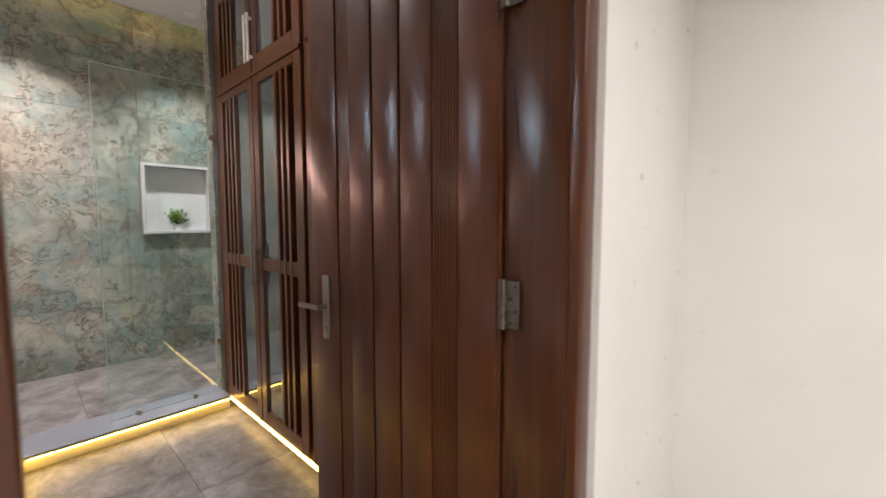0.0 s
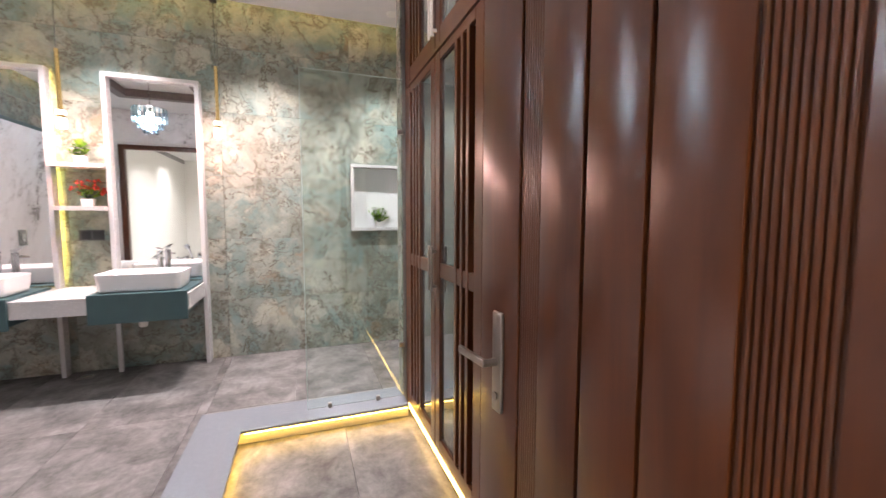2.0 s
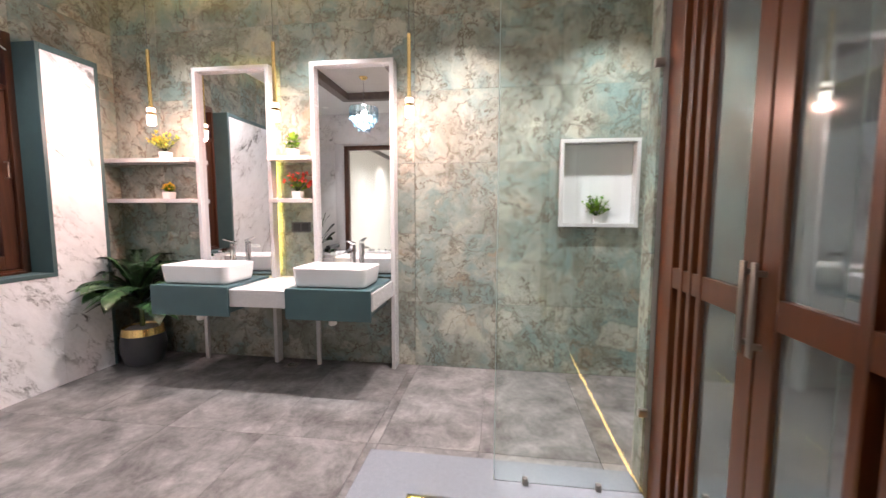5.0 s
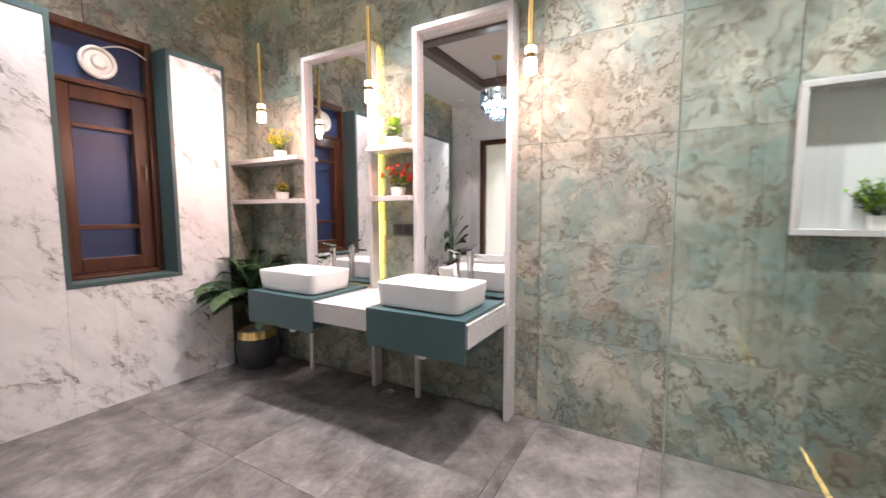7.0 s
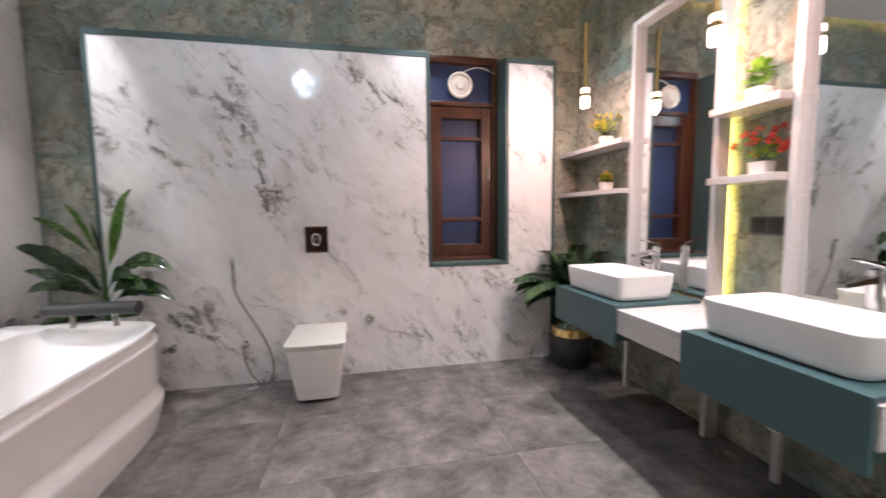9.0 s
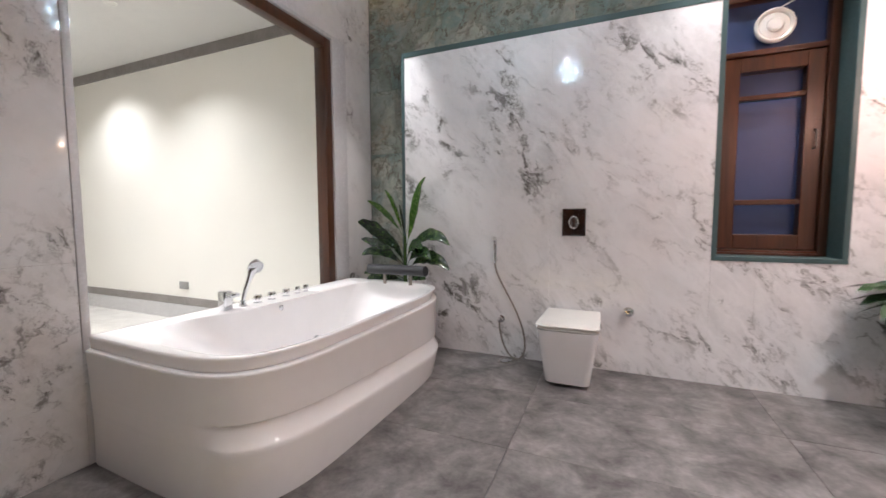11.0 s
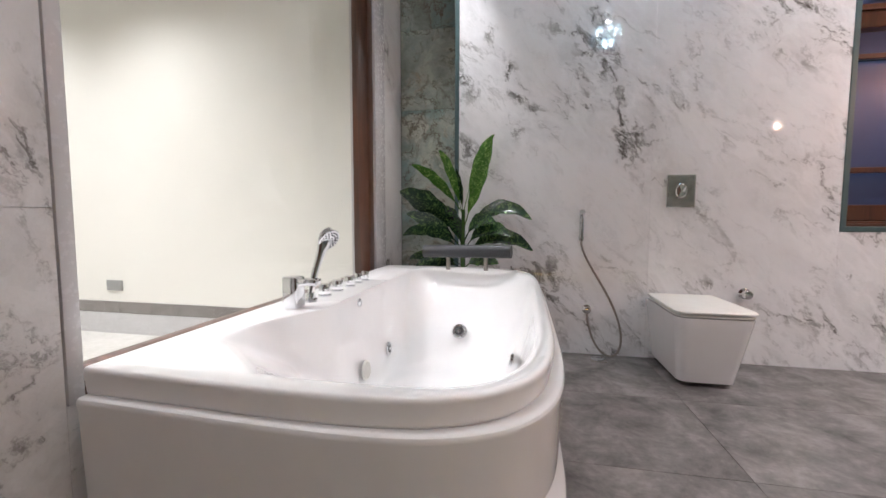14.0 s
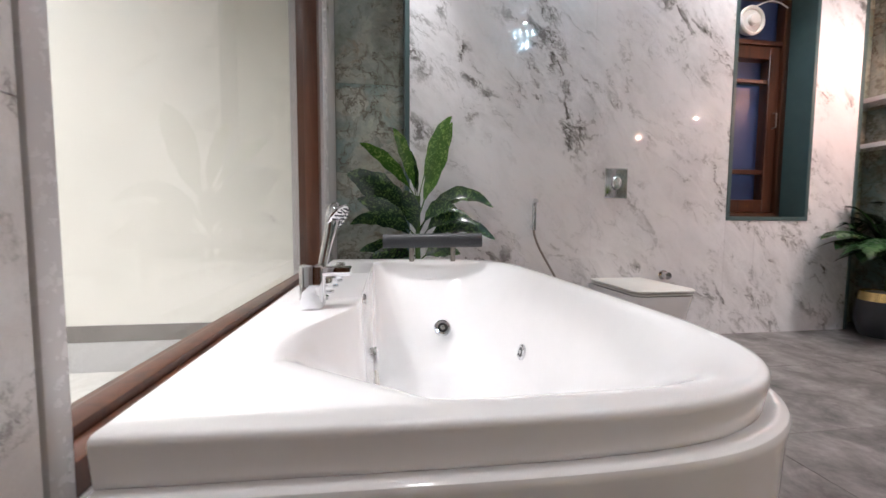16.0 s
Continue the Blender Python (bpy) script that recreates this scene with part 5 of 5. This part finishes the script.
for k in range(8):
    a = 2 * math.pi * k / 8
    part("bulb", lathe(B(), (CHX + 0.105 * math.cos(a), CHY + 0.105 * math.sin(a), 2.71), [(0.0, 0), (0.014, 0.012), (0.015, 0.04), (0.01, 0.07), (0.0, 0.072)], 14), BULBB, ch, "cool white bulb")
for k in range(5):
    a = 2 * math.pi * k / 5
    part("bulb", lathe(B(), (CHX + 0.045 * math.cos(a), CHY + 0.045 * math.sin(a), 2.61), [(0.0, 0), (0.014, 0.012), (0.015, 0.04), (0.01, 0.07), (0.0, 0.072)], 14), BULBB, ch, "cool white bulb")
li = bpy.data.lights.new("chandelier_lamp", "POINT")
li.energy, li.color, li.shadow_soft_size = CHAND_W, (1.0, 0.96, 0.95), 0.03
new("chandelier_lamp", li).location = (CHX, CHY, 2.83)


# ---- wardrobe ----
FY, BAND = 1.33, 2.29


# shares of a front from its meeting edge outwards: name, from, to
FRONT = (("stile", 0.0, 0.075), ("glass", 0.075, 0.30), ("stile", 0.30, 0.33), ("gap", 0.33, 0.373), ("slat", 0.373, 0.403), ("gap", 0.403, 0.443), ("slat", 0.443, 0.475), ("gap", 0.475, 0.535), ("stile", 0.535, 0.622))


def cabinet_front(meet, sign, z0, z1, rail=None):
    """A wardrobe unit with one door: glass by the meeting edge, then upright slats over dark gaps."""
    x = lambda u: meet + sign * u
    width = FRONT[-1][2]
    low = z1 < 2.4
    body = thing("wardrobe_unit", (x(width / 2), FY, z0), "dark red-brown wardrobe unit with slatted and glazed door" if low else "dark red-brown loft cabinet with slatted and glazed door", "wardrobe", "wardrobe units" if low else "loft cabinets")
    part("carcass", box(B(), (x(0.001), FY + 0.06, z0), (x(width - 0.001), FY + 0.6, z1), 0.002, 1), WOODD, body)
    d = part("door", box(B(), (x(0.003), FY + 0.048, z0 + 0.002), (x(width - 0.003), FY + 0.058, z1 - 0.002)), WOODD, body, smooth=0)
    top, bot = z1 - 0.052, z0 + 0.095
    zz = ((bot, rail[0]), (rail[1], top)) if rail else ((bot, top),)
    part("rail", box(B(), (x(0.075), FY, top), (x(0.535), FY + 0.024, z1 - 0.002), 0.002, 1), WOODC, d)
    part("rail", box(B(), (x(0.075), FY, z0 + 0.002), (x(0.535), FY + 0.024, bot), 0.002, 1), WOODC, d)
    for nm, a, b in FRONT:
        if nm == "stile" and b - a > 0.05:
            part("stile", box(B(), (x(a + 0.002), FY - 0.001, z0 + 0.002), (x(b), FY + 0.047, z1 - 0.002), 0.003, 1), WOODC, d)
        elif nm in ("stile", "slat"):
            part(nm, box(B(), (x(a), FY - 0.003, bot), (x(b), FY + 0.047, top), 0.003, 1), WOODC, d)
        else:
            if rail:
                part("rail", box(B(), (x(a), FY + 0.001, rail[0]), (x(b), FY + 0.046, rail[1]), 0.001, 1), WOODC, d)
            if nm == "glass":
                for za, zb in zz:
                    part("glass", box(B(), (x(a), FY + 0.014, za), (x(b), FY + 0.02, zb)), GREYG, d, "grey reflective glass", 0)
    return body, d


def bar_handle(parent, x, z0, z1, material, label):
    bm = B()
    box(bm, (x - 0.011, FY - 0.034, z0), (x + 0.011, FY - 0.024, z1), 0.003)
    for z in (z0 + 0.03, z1 - 0.03):
        box(bm, (x - 0.006, FY - 0.026, z - 0.008), (x + 0.006, FY + 0.002, z + 0.008))
    part("handle", bm, material, parent, label)


RAIL = (1.055, 1.135)
IVORY = plain("ivory painted handle", (0.62, 0.58, 0.52), 0.3)
for meet, sign in ((-2.263, -1), (-2.257, 1), (-0.968, -1)):
    b, d = cabinet_front(meet, sign, 0.02, BAND - 0.012, RAIL)
    hx = meet + sign * 0.022
    bar_handle(d, hx, 0.965, 1.225, STEEL, "dark bronze bar handle")
    b, d = cabinet_front(meet, sign, BAND + 0.012, 2.96)
    bar_handle(d, hx, BAND + 0.07, BAND + 0.36, IVORY, "ivory bar handle")
solid("wardrobe_filler", box(B(), (-1.634, FY + 0.02, 0.02), (-1.591, FY + 0.6, 2.96), 0.002, 1), WOODC, "recessed wooden filler strip between wardrobe units", "wardrobe trim", at=(-1.61, FY + 0.3, 0.02))
solid("wardrobe_end", box(B(), (-2.945, FY + 0.004, 0.0), (-2.887, FY + 0.6, 2.96), 0.002, 1), WOODC, "dark wooden end strip of the wardrobe", "wardrobe trim", at=(-2.92, FY + 0.3, 0.0))
for nm, lo, hi, mt in (("wardrobe_band", (-2.886, FY - 0.008, BAND - 0.010), (-1.636, FY + 0.6, BAND + 0.010), WOODC), ("wardrobe_plinth", (-2.94, FY + 0.035, -0.05), (-0.97, FY + 0.6, 0.018), WOODD), ("wardrobe_header", (-2.94, FY, 2.962), (-0.97, FY + 0.6, TOP - 0.002), WOODC)):
    solid(nm, box(B(), lo, hi, 0.002, 1), mt, {"wardrobe_band": "dark wooden band between wardrobe and loft cabinets", "wardrobe_plinth": "recessed dark plinth under the wardrobe", "wardrobe_header": "dark wooden panel closing wardrobe to ceiling"}[nm], "wardrobe trim", at=lo)
solid("plinth_light", box(B(), (-2.88, FY - 0.008, 0.004), (-1.0, FY + 0.008, 0.0195)), LEDP, "warm yellow led strip under the wardrobe", "led strip", at=(-2, FY + 0.01, 0.008), smooth=0)


# ---- tiles and slabs ----
def tile_wall(parent, axis, at, side, u0, u1, z0, z1, du, dz, us, zs, material, holes=(), name="tile"):
    """Slabs 12 mm thick on a wall; axis 'x' or 'y' is the wall's normal, us and zs one joint each way."""
    g = 0.0004 if name == "marble_slab" else 0.001

    def cuts(a, b, s, d):
        c = [a]
        k = s + d * math.ceil((a + 0.01 - s) / d)
        while k < b - 0.01:
            c.append(k)
            k += d
        return c + [b]

    for a, b in zip(cu := cuts(u0, u1, us, du), cu[1:]):
        for c, d in zip(cz := cuts(z0, z1, zs, dz), cz[1:]):
            rects = [(a, b, c, d)]
            for h0, h1, h2, h3 in holes:
                out = []
                for p, q, r, s in rects:
                    if h1 <= p or h0 >= q or h3 <= r or h2 >= s:
                        out.append((p, q, r, s))
                        continue
                    if p < h0:
                        out.append((p, h0, r, s))
                    if h1 < q:
                        out.append((h1, q, r, s))
                    pp, qq = max(p, h0), min(q, h1)
                    if r < h2:
                        out.append((pp, qq, r, h2))
                    if h3 < s:
                        out.append((pp, qq, h3, s))
                rects = out
            for p, q, r, s in rects:
                if q - p < 0.012 or s - r < 0.012:
                    continue
                n0, n1 = (at - 0.013 * side, at)
                lo, hi = ((n0, p + g, r + g), (n1, q - g, s - g)) if axis == "x" else ((p + g, n0, r + g), (q - g, n1, s - g))
                piece(name, [min(i, j) for i, j in zip(lo, hi)], [max(i, j) for i, j in zip(lo, hi)], material, parent, 0.0008)


tile_wall(wall_stone, "x", XA, 1, YB, YS, 0.0, TOP + 0.2, 1.2, 0.6, 1.115, 0.575, STONE, [(NY0 + 0.002, NY1 - 0.002, NZ0 + 0.002, NZ1 - 0.002)])
tile_wall(wall_wc, "y", YB, 1, XA, PX0, 0.0, PZ + 0.04, 1.2, 0.6, XA, 0.575, STONE)
tile_wall(wall_wc, "y", YB, 1, PX1, XC, 0.0, PZ + 0.04, 1.2, 0.6, XC, 0.575, STONE)
tile_wall(wall_wc, "y", YB, 1, XA, XC, PZ + 0.04, TOP + 0.2, 1.2, 0.6, XA, 0.575, STONE, [(WX0, WX1, WZ0, WZ1 + 0.10)])
tile_wall(panel, "y", YP, 1, PX0 + 0.03, PX1 - 0.03, 0.0, PZ, 1.32, 9.0, -1.915, -1.0, MARBLE, [(WX0 - 0.03, WX1 + 0.03, WZ0 - 0.03, 3)], "marble_slab")
tile_wall(wall_tub, "x", XC, -1, YB + 0.012, DY0 - 0.052, 0.0, TOP + 0.2, 1.3, 1.35, VY1 + 0.036, 0.95, MARBLE_SHADED, [(VY0 - 0.18, VY1 + 0.036, VZ0, VZ1 + 0.036)], "marble_slab")
for lo, hi in (((-3.055, 1.30, 0.0), (-2.952, 1.312, 1.175)), ((-3.055, 1.30, 1.177), (-2.952, 1.312, 2.375)), ((-3.055, 1.30, 2.377), (-2.952, 1.312, TOP))):
    piece("tile", lo, hi, STONE, wall_fin)
tile_wall(wall_fin, "x", -3.06 - 0.012, -1, 1.30, YS, 0.0, TOP, 1.2, 0.6, 1.3, 0.575, STONE)
tile_wall(wall_back, "y", YS - 0.013, -1, XA, -3.08, 0.0, TOP, 1.2, 0.6, XA, 0.575, STONE)


def tile_floor(parent, x0, x1, y0, y1, z, dx, dy, xs, ys, material):
    g = 0.0012
    nx0, nx1 = math.floor((x0 - xs) / dx), math.ceil((x1 - xs) / dx)
    ny0, ny1 = math.floor((y0 - ys) / dy), math.ceil((y1 - ys) / dy)
    for i in range(nx0, nx1):
        for j in range(ny0, ny1):
            a, b = max(x0, xs + dx * i), min(x1, xs + dx * (i + 1))
            c, d = max(y0, ys + dy * j), min(y1, ys + dy * (j + 1))
            if b - a > 0.01 and d - c > 0.01:
                piece("floor_tile", (a + g, c + g, z - 0.012), (b - g, d - g, z), material, parent, 0.0008)


tile_floor(floor, XA, XC, YB, -0.056, 0.0, 1.32, 0.66, -1.915, -1.44, FLOOR_T)
tile_floor(floor, XA, -3.106, -0.056, YS, 0.0, 1.32, 0.66, -1.915, -1.44, FLOOR_T)
tile_floor(floor, -2.81, XO + 0.02, 0.2, FY + 0.04, -0.05, 1.32, 0.66, -1.915, 0.2, FLOOR_T)
tile_floor(floor_room, XO + 0.02, 5.2, RY, 2.0, -0.05, 0.8, 0.8, 0.04, -2.65, ROOM_T)
